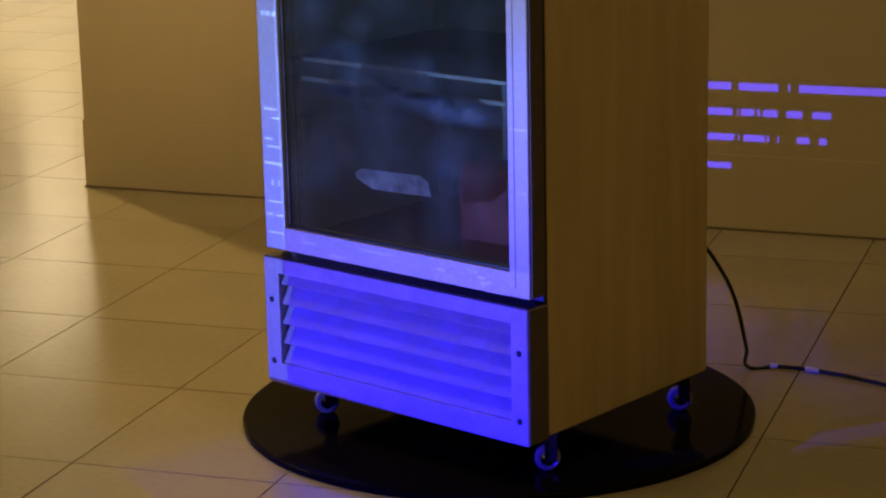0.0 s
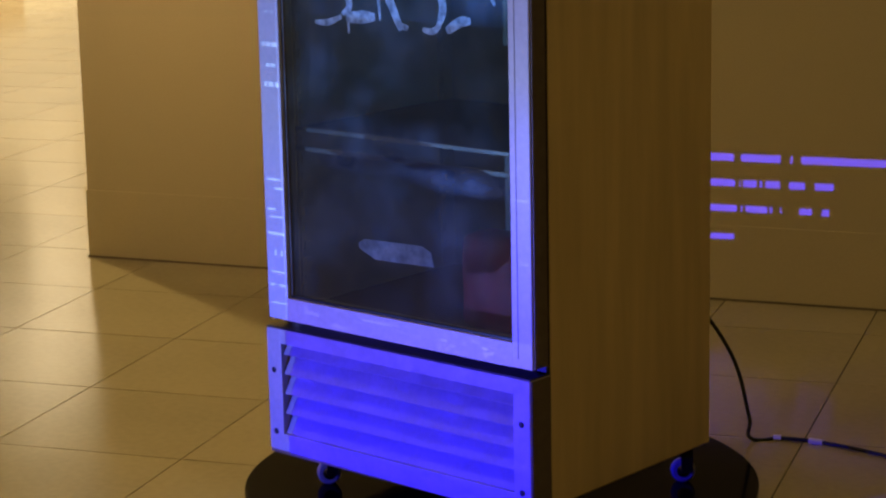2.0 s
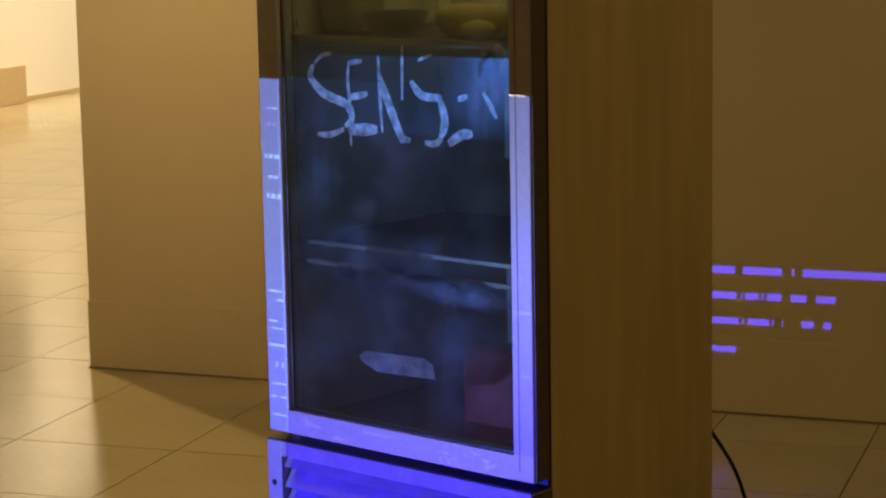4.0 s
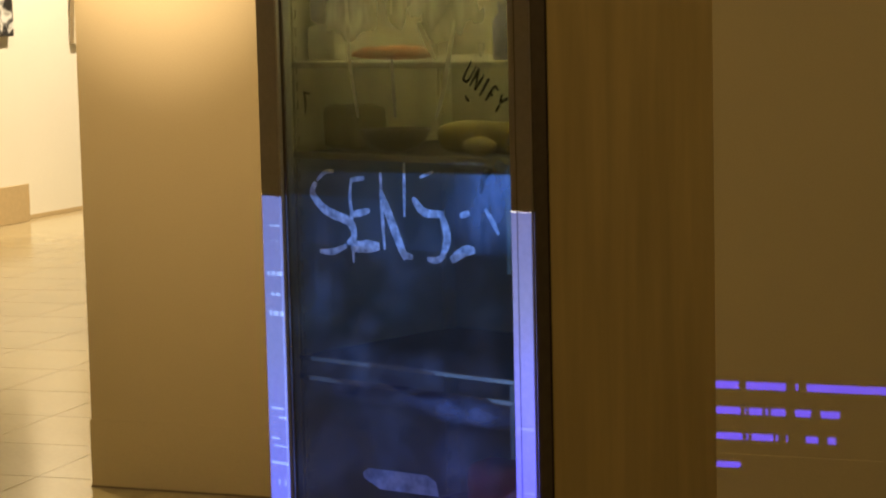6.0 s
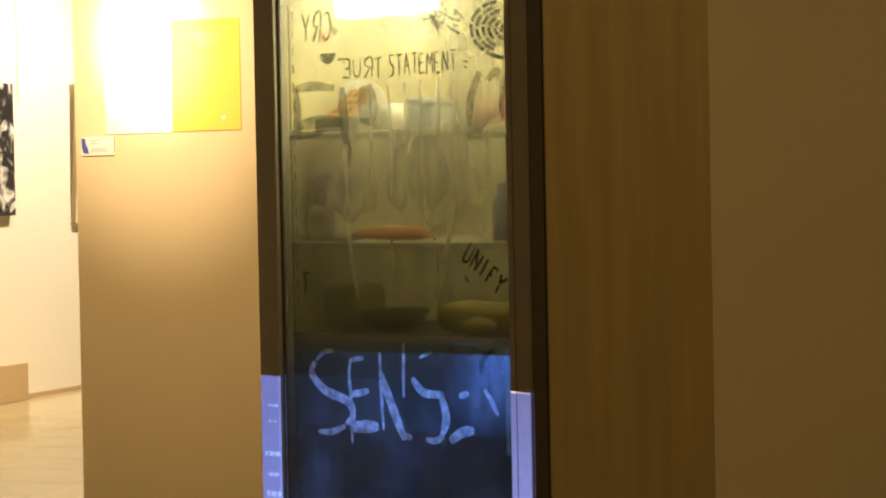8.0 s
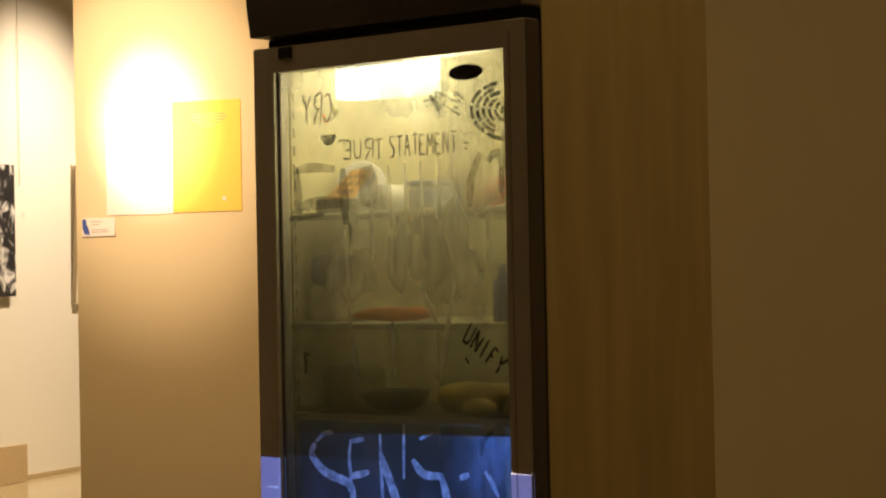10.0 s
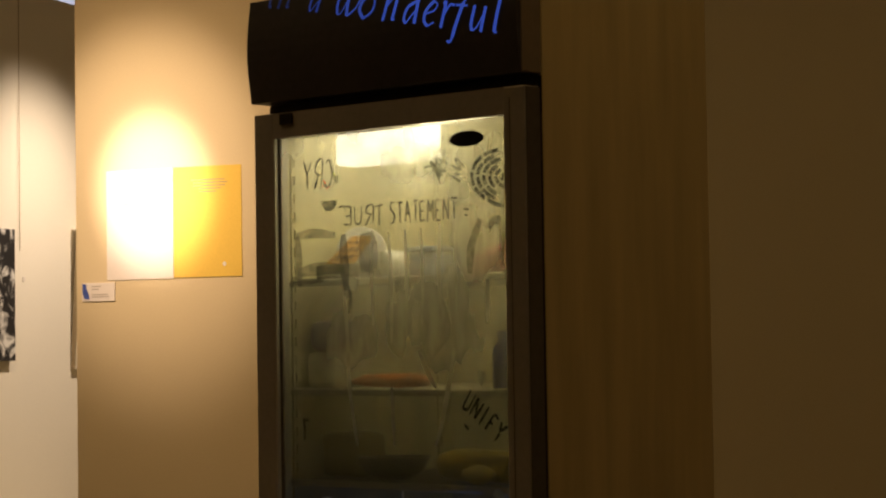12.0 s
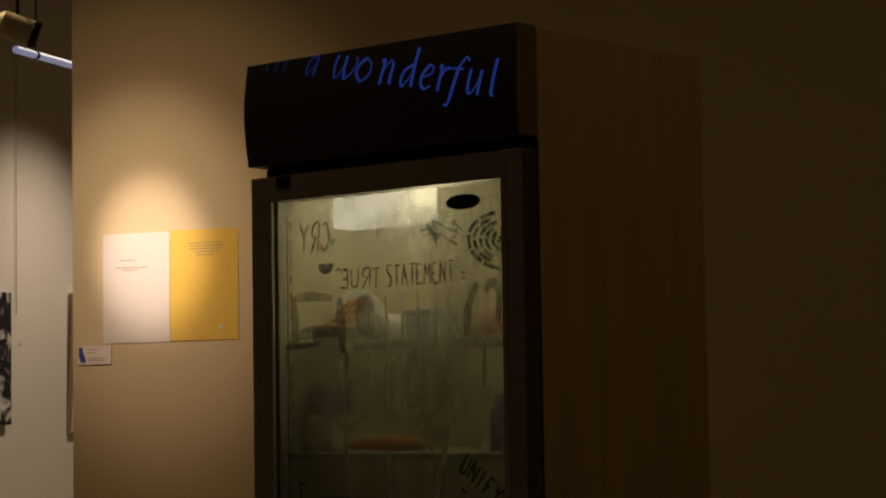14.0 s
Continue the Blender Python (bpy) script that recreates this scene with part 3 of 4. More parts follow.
# marks on the pane
Y = -0.0335
scrawl("TRUE", 0.206, 1.503, 0.032, 0.0255, 0.0030, -2.0, True, label="dark mirrored handwritten letter")
scrawl("STATEMENT", 0.316, 1.501, 0.034, 0.0172, 0.0029, 0.0, label="dark handwritten letter")
scrawl("CRY", 0.108, 1.573, 0.046, 0.027, 0.0036, -4, True, label="dark mirrored handwritten letter")
scrawl("UNIFY", 0.470, 1.194, 0.034, 0.0205, 0.0042, -38, label="dark slanting handwritten letter")
strokes("pen_mark", [(0.004, [(0.476, 1.165), (0.484, 1.155)]), 
                     (0.0025, [(0.196, 1.533), (0.207, 1.536), (0.213, 1.526)]), (0.0025, [(0.480, 1.517), (0.492, 1.515)]), (0.0025, [(0.482, 1.507), (0.490, 1.506)])], MARKER)
# smeared chalk word, letter by letter
SMEAR = [
    [(0.006, [(0.172, 1.033), (0.150, 1.030), (0.130, 1.015)]), (0.013, [(0.128, 1.012), (0.119, 0.992), (0.150, 0.964), (0.205, 0.946), (0.217, 0.922), (0.200, 0.908)]),
     (0.009, [(0.198, 0.904), (0.165, 0.892), (0.133, 0.891)])],
    [(0.006, [(0.213, 1.021), (0.209, 0.990), (0.212, 0.955), (0.214, 0.875)]), (0.007, [(0.210, 1.018), (0.244, 1.023)]), (0.010, [(0.208, 0.958), (0.230, 0.962), (0.255, 0.968)]),
     (0.017, [(0.208, 0.902), (0.242, 0.905), (0.276, 0.907)])],
    [(0.006, [(0.282, 1.034), (0.284, 0.960), (0.288, 0.902)]), (0.014, [(0.283, 0.998), (0.312, 0.935), (0.336, 0.888)]), (0.005, [(0.337, 1.052), (0.335, 0.960)]), (0.009, [(0.330, 0.896), (0.352, 0.892)])],
    [(0.005, [(0.402, 1.039), (0.372, 1.028)]), (0.012, [(0.355, 0.993), (0.380, 0.970), (0.424, 0.968)]), (0.013, [(0.418, 0.968), (0.430, 0.930), (0.418, 0.897)]), (0.009, [(0.424, 0.900), (0.405, 0.890), (0.384, 0.892)])],
    [(0.014, [(0.437, 0.892), (0.465, 0.908), (0.490, 0.912)]), (0.009, [(0.459, 0.967), (0.480, 0.973)])],
    [(0.007, [(0.514, 0.981), (0.528, 0.962), (0.542, 0.940)])],
]
for letter in SMEAR:
    strokes("smeared_stroke", letter, STROKE, "whitish finger-smeared stroke of a capital letter")
strokes("finger_stroke", [(w, p) for w, p in ((0.014, [(0.100, 1.400), (0.097, 1.450), (0.093, 1.488)]), (0.013, [(0.092, 1.488), (0.130, 1.492), (0.187, 1.487)]), (0.017, [(0.096, 1.424), (0.150, 1.430), (0.206, 1.428)]),
        (0.016, [(0.206, 1.487), (0.208, 1.440), (0.212, 1.390)]), (0.013, [(0.516, 1.498), (0.496, 1.455), (0.492, 1.410)]),
        (0.012, [(0.532, 1.483), (0.548, 1.496), (0.562, 1.480), (0.558, 1.430)]), (0.009, [(0.080, 1.400), (0.086, 1.412), (0.100, 1.408), (0.160, 1.410)]), (0.034, [(0.260, 1.488), (0.266, 1.450), (0.260, 1.420)]),
        (0.008, [(0.532, 1.046), (0.512, 1.032), (0.505, 1.005)]), (0.006, [(0.215, 1.400), (0.222, 1.380), (0.218, 1.350)]), (0.005, [(0.104, 1.170), (0.108, 1.150), (0.106, 1.132)]), (0.004, [(0.104, 1.168), (0.118, 1.166)]))], GREY_STROKE, "wiped finger stroke, coloured for the dark cabinet behind")
strokes("drip", [(w, p) for w, p in ((0.008, [(0.377, 1.286), (0.395, 1.252), (0.414, 1.224)]), (0.008, [(0.457, 1.289), (0.444, 1.235), (0.428, 1.170), (0.412, 1.128)]), (0.007, [(0.208, 1.380), (0.214, 1.300), (0.217, 1.224), (0.234, 1.125)]),
        (0.007, [(0.315, 1.225), (0.317, 1.180), (0.320, 1.127)]), (0.005, [(0.275, 1.492), (0.272, 1.420), (0.274, 1.330)]), (0.006, [(0.312, 1.487), (0.318, 1.400), (0.316, 1.300)]), (0.006, [(0.350, 1.488), (0.352, 1.400), (0.350, 1.310)]),
        (0.005, [(0.385, 1.490), (0.388, 1.420), (0.386, 1.330)]), (0.007, [(0.428, 1.495), (0.425, 1.410), (0.428, 1.330)]), (0.005, [(0.460, 1.480), (0.462, 1.350)]), (0.007, [(0.530, 1.400), (0.528, 1.330)]), (0.006, [(0.565, 1.560), (0.563, 1.420)]))], HAZE, "pale dried drip")
strokes("crayon_mark", [(0.005, [(0.160, 1.583), (0.168, 1.570), (0.176, 1.577)]), (0.004, [(0.158, 1.572), (0.166, 1.580)])], RED_INK, "smudged red crayon mark")
strokes("crayon_mark", [(0.006, [(0.184, 1.596), (0.190, 1.580), (0.196, 1.590)])], GREEN_INK, "smudged olive crayon mark")
layer = 0
for mat, words, patches in (
        (BREATH, "whitish breath haze on the glass", ((0.43, 1.34, 0.18, 0.16), (0.38, 1.33, 0.14, 0.13), (0.50, 1.47, 0.10, 0.13), (0.47, 1.58, 0.13, 0.09), (0.36, 1.60, 0.13, 0.06),
                                                       (0.535, 1.562, 0.09, 0.055), (0.52, 1.615, 0.08, 0.06), (0.41, 1.602, 0.045, 0.035), (0.22, 1.31, 0.12, 0.10))),
        (BEAM_HAZE, "hazy film on the glass, tinted for the projected blue", ((0.520, 0.985, 0.105, 0.095), (0.545, 1.035, 0.08, 0.05), (0.47, 0.640, 0.16, 0.030))),
        (THIN_HAZE, "thin uneven film on the glass", ((0.32, 0.56, 0.26, 0.11), (0.20, 0.70, 0.16, 0.06), (0.42, 0.70, 0.18, 0.05), (0.30, 0.90, 0.24, 0.14), (0.47, 0.50, 0.12, 0.12), (0.14, 0.86, 0.07, 0.16), (0.236, 0.765, 0.045, 0.040), (0.26, 0.655, 0.20, 0.030))),
        (DARK_HAZE, "dark smudge on the glass", ((0.196, 0.652, 0.026, 0.014), (0.425, 1.585, 0.035, 0.028), (0.44, 1.622, 0.02, 0.03), (0.36, 1.583, 0.03, 0.012)))):
    for x, z, rx, rz in patches:
        bm = bmesh.new()
        bmesh.ops.create_circle(bm, cap_ends=True, segments=32, radius=1, matrix=pose(0, 0, 0, 90, 0, 0))
        # the rim stays on the pane
        for v in bm.verts:
            v.co.x = min(max(x + v.co.x * rx, GX0 + 0.011), GX1 - 0.002) - x
            v.co.z = min(max(z + v.co.z * rz, GZ0 + 0.006), GZ1 - 0.002) - z
            v.co = (v.co.x / rx, 0.0, v.co.z / rz)
        layer += 1
        ob = part("film_patch", bm, mat, door, words)
        ob.matrix_world = Matrix.Translation((x, -0.03215 - 0.00005 * layer, z)) @ Matrix.Diagonal((rx, 1, rz, 1))
# black oval, half disc and finger print
bm = bmesh.new()
bmesh.ops.create_circle(bm, cap_ends=True, segments=40, radius=1, matrix=Matrix.Translation((0.4885, Y, 1.6315)) @ pose(0, 0, 0, 90, 0, 0) @ Matrix.Diagonal((0.037, 0.0128, 1, 1)))
part("oval_sticker", bm, BLACK, door, "black oval sticker")
bm = bmesh.new()
vs = [bm.verts.new((0.173 + 0.0185 * math.cos(math.pi + math.pi * i / 16), Y, 1.547 + 0.0185 * math.sin(math.pi + math.pi * i / 16))) for i in range(17)]
bm.faces.new(vs)
part("half_disc_sticker", bm, MARKER, door, "dark half-round mark")
for ring in range(1, 7):
    r, ang = 0.0128 * ring, 70.0 + 9 * (ring % 2)
    while ang < 285:
        span = (24 + 9 * random.random()) * (1.5 if ring < 4 else 1.0)
        p = []
        for i in range(5):
            t = radians(ang + span * i / 4)
            p.append((0.576 + r * math.cos(t), 1.562 + r * 0.60 * math.sin(t) - 0.10 * r * math.cos(t)))
        if max(x for x, z in p) < GX1 - 0.003:
            part("whorl_line", ribbon(bmesh.new(), p, 0.0068, Y, taper=False), MARKER, door)
        ang += span + 5
for i in range(12):
    x, z = 0.440 + random.uniform(-0.03, 0.03), 1.577 + random.uniform(-0.016, 0.018)
    part("scribble", ribbon(bmesh.new(), [(x, z), (x + random.uniform(-0.014, 0.014), z + random.uniform(-0.01, 0.014)), (x + random.uniform(-0.02, 0.02), z + random.uniform(-0.012, 0.012))], 0.004, Y), GREY_STROKE, door)
# oval paper label on the lower pane
bm = bmesh.new()
ring = [(0.224, 0.498), (0.222, 0.508), (0.236, 0.517), (0.300, 0.519), (0.372, 0.521), (0.392, 0.512), (0.398, 0.487), (0.340, 0.485), (0.262, 0.483)]
vs = [bm.verts.new((x, Y, z)) for x, z in ring]
bm.faces.new(vs)
part("paper_label", bm, LABEL, door, "pale torn oval label stuck on the glass")

# grille with slanted slats
grille = part("grille", box(box(box(box(bmesh.new(), 0, -0.052, 0.089, 0.036, 0, 0.327, bevel=0.002), 0.583, -0.052, 0.089, W, 0, 0.327, bevel=0.002),
              0.035, -0.0515, 0.300, 0.584, 0, 0.3266), 0.035, -0.0515, 0.0894, 0.584, 0, 0.128), FRAME, fridge, "grey sheet metal grille")
# side that the beam misses, its shade put into a darker plate
part("side_cheek", B(W, -0.049, 0.091, W + 0.0015, 0.001, 0.325), DARK_SIDE, grille, "side of the grille with its shade put into the colour")
# shade of the gap between door and grille, painted as a black strip
part("gap_strip", B(0.001, -0.0505, 0.3272, W - 0.001, 0.003, 0.3295), BLACK, grille, "black strip in place of the dark gap under the door")
part("backing", B(0.036, -0.004, 0.128, 0.583, -0.001, 0.300), BLACK, grille)
for i in range(5):
    zb = 0.2790 - 0.0375 * i
    bm = bmesh.new()
    vs = [bm.verts.new(v) for v in ((0.037, -0.046, zb), (0.582, -0.046, zb), (0.582, -0.027, zb + 0.036), (0.037, -0.027, zb + 0.036),
                                    (0.037, -0.0445, zb - 0.0012), (0.582, -0.0445, zb - 0.0012), (0.582, -0.0255, zb + 0.0348), (0.037, -0.0255, zb + 0.0348))]
    for f in ((0, 1, 2, 3), (4, 7, 6, 5), (0, 4, 5, 1), (2, 6, 7, 3), (0, 3, 7, 4), (1, 5, 6, 2)):
        bm.faces.new([vs[v] for v in f])
    bmesh.ops.recalc_face_normals(bm, faces=bm.faces[:])
    part("slat", bm, FRAME, grille)
for x, z in ((0.017, 0.248), (0.017, 0.131), (0.601, 0.250), (0.601, 0.131)):
    part("screw", lathe(bmesh.new(), [(0.0055, 0.0), (0.0055, 0.0012), (0.003, 0.0024)], 14, Matrix.Translation((x, -0.052, z)) @ pose(0, 0, 0, 90, 0, 0)), BLACK, grille)

# casters: plate, fork and wheel, on the disc
def caster(x, y, turn):
    c = part("caster", lathe(bmesh.new(), [(0.022, 0.0), (0.022, 0.004), (0.010, 0.008), (0.010, 0.016)], 20, Matrix.Translation((x, y, 0.093)) @ pose(0, 0, 0, 180, 0, 0)), CHROME, fridge, "small swivel caster")
    m = Matrix.Translation((x, y, 0)) @ pose(0, 0, 0, 0, 0, turn)
    bm = bmesh.new()
    box(bm, -0.014, -0.013, 0.030, -0.0115, 0.009, 0.082, bevel=0.0008)
    box(bm, 0.0115, -0.013, 0.030, 0.014, 0.009, 0.082, bevel=0.0008)
    box(bm, -0.014, -0.022, 0.079, 0.014, 0.012, 0.083)
    bm.transform(m)
    part("fork", bm, BLACK, c, "dark steel fork")
    wheel = lathe(bmesh.new(), [(0.013, -0.0095), (0.019, -0.0095), (0.0225, -0.006), (0.0225, 0.006), (0.019, 0.0095), (0.013, 0.0095)], 28,
                  m @ Matrix.Translation((0, -0.008, 0.0345)) @ pose(0, 0, 0, 0, 90, 0))
    part("wheel", wheel, RUBBER, c, "pale rubber wheel", smooth=False)
    part("hub", lathe(bmesh.new(), [(0.0125, -0.0105), (0.012, -0.0105), (0.004, -0.012), (0.004, 0.012), (0.012, 0.0105), (0.0125, 0.0105)], 20,
                      m @ Matrix.Translation((0, -0.008, 0.0345)) @ pose(0, 0, 0, 0, 90, 0)), CHROME, c, "chrome hub")


caster(0.060, 0.050, -40)
caster(W - 0.036, 0.056, -52)
caster(W - 0.045, D - 0.008, -45)
caster(0.060, D - 0.05, -30)

# inside: light, rack strips, shelves
part("lamp_diffuser", B(0.055, 0.105, 1.622, 0.262, 0.165, 1.719, bevel=0.006), TUBE, fridge, "lit white lamp cover under the cabinet top")
for x0, x1, y0 in ((0.033, 0.038, 0.010), (0.033, 0.038, 0.400), (W - 0.038, W - 0.033, 0.400)):
    rack = part("rack_strip", B(x0, y0, 0.37, x1, y0 + 0.026, 1.70), LINER, fridge, "pale slotted rack strip")
    for i in range(40):
        z = 0.40 + i * 0.032
        part("rack_tooth", B(x0 + 0.003, y0 + 0.004, z, x1 + 0.005, y0 + 0.022, z + 0.016), LINER, rack)


def shelf(z, rail, solid):
    sh = part("shelf", box(box(bmesh.new(), 0.034, 0.004, z - rail, W - 0.034, 0.008, z, bevel=0.001), 0.034, D - 0.045, z - 0.006, W - 0.034, D - 0.041, z), WIRE, fridge, "wire shelf with a front rail")
    if solid:
        # tray holds back the cabinet light; its black paints the darkness seen there
        part("tray", B(0.036, 0.010, z - 0.005, W - 0.036, D - 0.050, z - 0.002), BLACK, sh, "tray on the shelf, black for the darkness there")
    else:
        for i in range(26):
            x = 0.045 + i * 0.0212
            part("wire", rod(bmesh.new(), (x, 0.006, z - 0.002), (x, D - 0.043, z - 0.002), 0.0045, 6), WIRE, sh)


shelf(1.411, 0.010, False)
shelf(1.219, 0.010, False)
shelf(1.061, 0.012, True)
shelf(0.694, 0.008, True)
part("ticket_rail", B(0.034, 0.000, 0.651, W - 0.034, 0.003, 0.660, bevel=0.001), WIRE, fridge, "pale ticket rail")

# ---- goods on the shelves ----
bm = bmesh.new()
vs = [bm.verts.new(v) for v in ((0.080, 0.050, 1.4405), (0.152, 0.052, 1.4405), (0.158, 0.096, 1.490), (0.106, 0.094, 1.492))]
bm.faces.new(vs)
bmesh.ops.solidify(bm, geom=bm.faces[:], thickness=0.002)
thing("food_box", B(0.066, 0.040, 1.412, 0.172, 0.100, 1.4395, bevel=0.003), GREY_BOX, "flat grey card box on the wire shelf", "box")
card = thing("folded_card", bm, ORANGE, "orange card with dark scrawled lines propped on a grey box", "card")
bm = bmesh.new()
for r in range(3):
    for c_ in range(3):
        ribbon(bm, [(0.108 + c_ * 0.017, 1.448 + r * 0.014), (0.114 + c_ * 0.017, 1.456 + r * 0.013), (0.120 + c_ * 0.016, 1.447 + r * 0.014)], 0.0035, 0.0)
for v in bm.verts:
    v.co.x += (v.co.z - 1.4405) * 0.30 - 0.014
    v.co.y = 0.0465 + (v.co.z - 1.4405) * 0.89
part("ink_line", bm, MARKER, card, "dark scrawled lines")
thing("plate", lathe(bmesh.new(), [(0.02, 0.0), (0.044, 0.006), (0.046, 0.008), (0.044, 0.009), (0.02, 0.004)], 36, Matrix.Translation((0.098, 0.128, 1.4635)) @ pose(0, 0, 0, 82, 0, 40)), CHINA,
      "round white plate propped behind the card", "plate")
bm = bmesh.new()
prof = [(0.012, 0.0), (0.020, 0.004), (0.023, 0.026), (0.024, 0.048), (0.022, 0.048), (0.021, 0.026), (0.018, 0.006)]
mug = thing("mug", lathe(bm, prof, 28, Matrix.Translation((0.222, 0.075, 1.412))), CHINA, "small white china mug on the wire shelf", "mug", smooth=True)
bm = bmesh.new()
pts = [(0.222 - 0.022 - 0.012 * math.sin(math.pi * i / 8), 0.075, 1.420 + 0.030 * i / 8) for i in range(9)]
for p, q in zip(pts, pts[1:]):
    rod(bm, p, q, 0.003, 6)
part("handle", bm, CHINA, mug)
tub = thing("food_tub", B(0.238, 0.095, 1.412, 0.298, 0.180, 1.458, bevel=0.008), BLUE_BOX, "grey-blue plastic tub on the wire shelf", "tub")
part("lid", B(0.235, 0.092, 1.458, 0.301, 0.183, 1.467, bevel=0.003), BLUE_BOX, tub)
bm = bmesh.new()
bmesh.ops.create_icosphere(bm, subdivisions=3, radius=1, matrix=Matrix.Translation((0.446, 0.078, 1.432)) @ pose(0, 0, 0, 0, -28, 0) @ Matrix.Diagonal((0.060, 0.030, 0.020, 1)))
for v in bm.verts:
    v.co += v.normal * 0.003 * noise.noise(v.co * 60)
thing("pink_pouch", bm, PINK, "pink soft pouch lying on the wire shelf", "pouch", smooth=True)
# second shelf
bm = bmesh.new()
lathe(bm, [(0.003, 0.0), (0.010, 0.03), (0.013, 0.10), (0.012, 0.16), (0.004, 0.19)], 16, Matrix.Translation((0.134, 0.060, 1.2325)) @ pose(0, 0, 0, 0, 90, 0))
for v in bm.verts:
    v.co.z += 0.002 * math.sin(v.co.x * 90)
thing("squash", bm, CARROT, "long orange squash lying on the wire shelf", "vegetable", smooth=True)
bottle = thing("bottle", lathe(bmesh.new(), [(0.016, 0.0), (0.018, 0.003), (0.018, 0.066), (0.008, 0.080), (0.008, 0.086)], 24, Matrix.Translation((0.482, 0.060, 1.220))), BLUE_BOTTLE, "dark blue plastic bottle standing on the shelf", "bottle", smooth=True)
part("cap", lathe(bmesh.new(), [(0.0095, 0.0), (0.0095, 0.012), (0.008, 0.013)], 16, Matrix.Translation((0.482, 0.060, 1.304))), BLUE_BOTTLE, bottle)
bm = bmesh.new()
box(bm, 0.048, 0.030, 1.220, 0.120, 0.120, 1.285, bevel=0.012)
thing("wrapped_parcel", bm, PALE, "pale wrapped food parcel on the wire shelf", "parcel")
bm = bmesh.new()
box(bm, 0.050, 0.034, 1.2855, 0.114, 0.112, 1.340, bevel=0.014)
thing("wrapped_parcel", bm, PURPLE, "violet wrapped food parcel on the pale parcel", "parcel")
# third shelf
thing("bowl", lathe(bmesh.new(), [(0.028, 0.0), (0.050, 0.012), (0.064, 0.040), (0.061, 0.040), (0.046, 0.014), (0.02, 0.004)], 36, Matrix.Translation((0.205, 0.090, 1.060))), BOWL,
      "dark glazed bowl on the tray shelf", "bowl", smooth=True)
bm = bmesh.new()
bmesh.ops.create_icosphere(bm, subdivisions=3, radius=1, matrix=Matrix.Translation((0.434, 0.050, 1.0765)) @ Matrix.Diagonal((0.028, 0.019, 0.017, 1)))
for v in bm.verts:
    v.co.x += 0.006 * (1 if v.co.x > 0.454 else -1 if v.co.x < 0.414 else 0)
thing("lemon", bm, LEMON, "yellow lemon on the tray shelf", "fruit", smooth=True)
bm = bmesh.new()
box(bm, 0.315, 0.075, 1.0615, 0.475, 0.170, 1.112, bevel=0.016)
bmesh.ops.subdivide_edges(bm, edges=bm.edges[:], cuts=2, use_grid_fill=True)
for v in bm.verts:
    v.co += 0.010 * Vector((noise.noise(v.co * 22), noise.noise(v.co * 22 + Vector((5, 0, 0))), 0.8 * max(noise.noise(v.co * 22 + Vector((0, 9, 0))), 0.0)))
thing("yellow_bag", bm, MUSTARD, "crumpled mustard yellow bag on the tray shelf", "bag", smooth=True)
bm = bmesh.new()
box(bm, 0.045, 0.060, 1.0615, 0.135, 0.150, 1.140, bevel=0.014)
bmesh.ops.subdivide_edges(bm, edges=bm.edges[:], cuts=2, use_grid_fill=True)
for v in bm.verts:
    v.co += 0.008 * Vector((noise.noise(v.co * 20), noise.noise(v.co * 20 + Vector((5, 0, 0))), max(noise.noise(v.co * 20 + Vector((0, 9, 0))), 0.0)))
thing("wrapped_parcel", bm, OLIVE, "olive wrapped food parcel on the tray shelf", "parcel", smooth=True)
# lowest space
bm = bmesh.new()
box(bm, 0.380, 0.050, 0.361, 0.515, 0.140, 0.530, bevel=0.02)
bmesh.ops.subdivide_edges(bm, edges=bm.edges[:], cuts=2, use_grid_fill=True)
for v in bm.verts:
    v.co += 0.010 * Vector((noise.noise(v.co * 18), noise.noise(v.co * 18 + Vector((5, 0, 0))), 0.3 * noise.noise(v.co * 18 + Vector((0, 9, 0)))))
thing("red_bag", bm, RED, "crumpled red plastic bag at the cabinet bottom", "bag", smooth=True)

# ---- round base, cable ----
base = thing("round_base", lathe(bmesh.new(), [(0.475, 0.0), (0.479, 0.002), (0.479, 0.010), (0.477, 0.012)], 96, Matrix.Translation((0.288, 0.267, 0))), DISC,
             "round black lacquered base plate on the tiled floor", "base")
part("edge_band", lathe(bmesh.new(), [(0.4792, 0.0005), (0.4812, 0.001), (0.4812, 0.0105), (0.4792, 0.011)], 96, Matrix.Translation((0.288, 0.267, 0))), DISC, base, "thin black edge band")


def tube(name, points, radius, mat, label, category):
    cu = bpy.data.curves.new(name, "CURVE")
    cu.dimensions, cu.bevel_depth, cu.bevel_resolution, cu.resolution_u = "3D", radius, 3, 10
    sp = cu.splines.new("BEZIER")
    sp.bezier_points.add(len(points) - 1)
    for bp, p in zip(sp.bezier_points, points):
        bp.co, bp.handle_left_type, bp.handle_right_type = p, "AUTO", "AUTO"
    tmp = new("tmp", cu)
    bpy.context.view_layer.update()
    me = bpy.data.meshes.new_from_object(tmp.evaluated_get(bpy.context.evaluated_depsgraph_get()))
    bpy.data.objects.remove(tmp)
    me.materials.clear()
    me.materials.append(mat)
    return tagged(new(name, me), label, category)


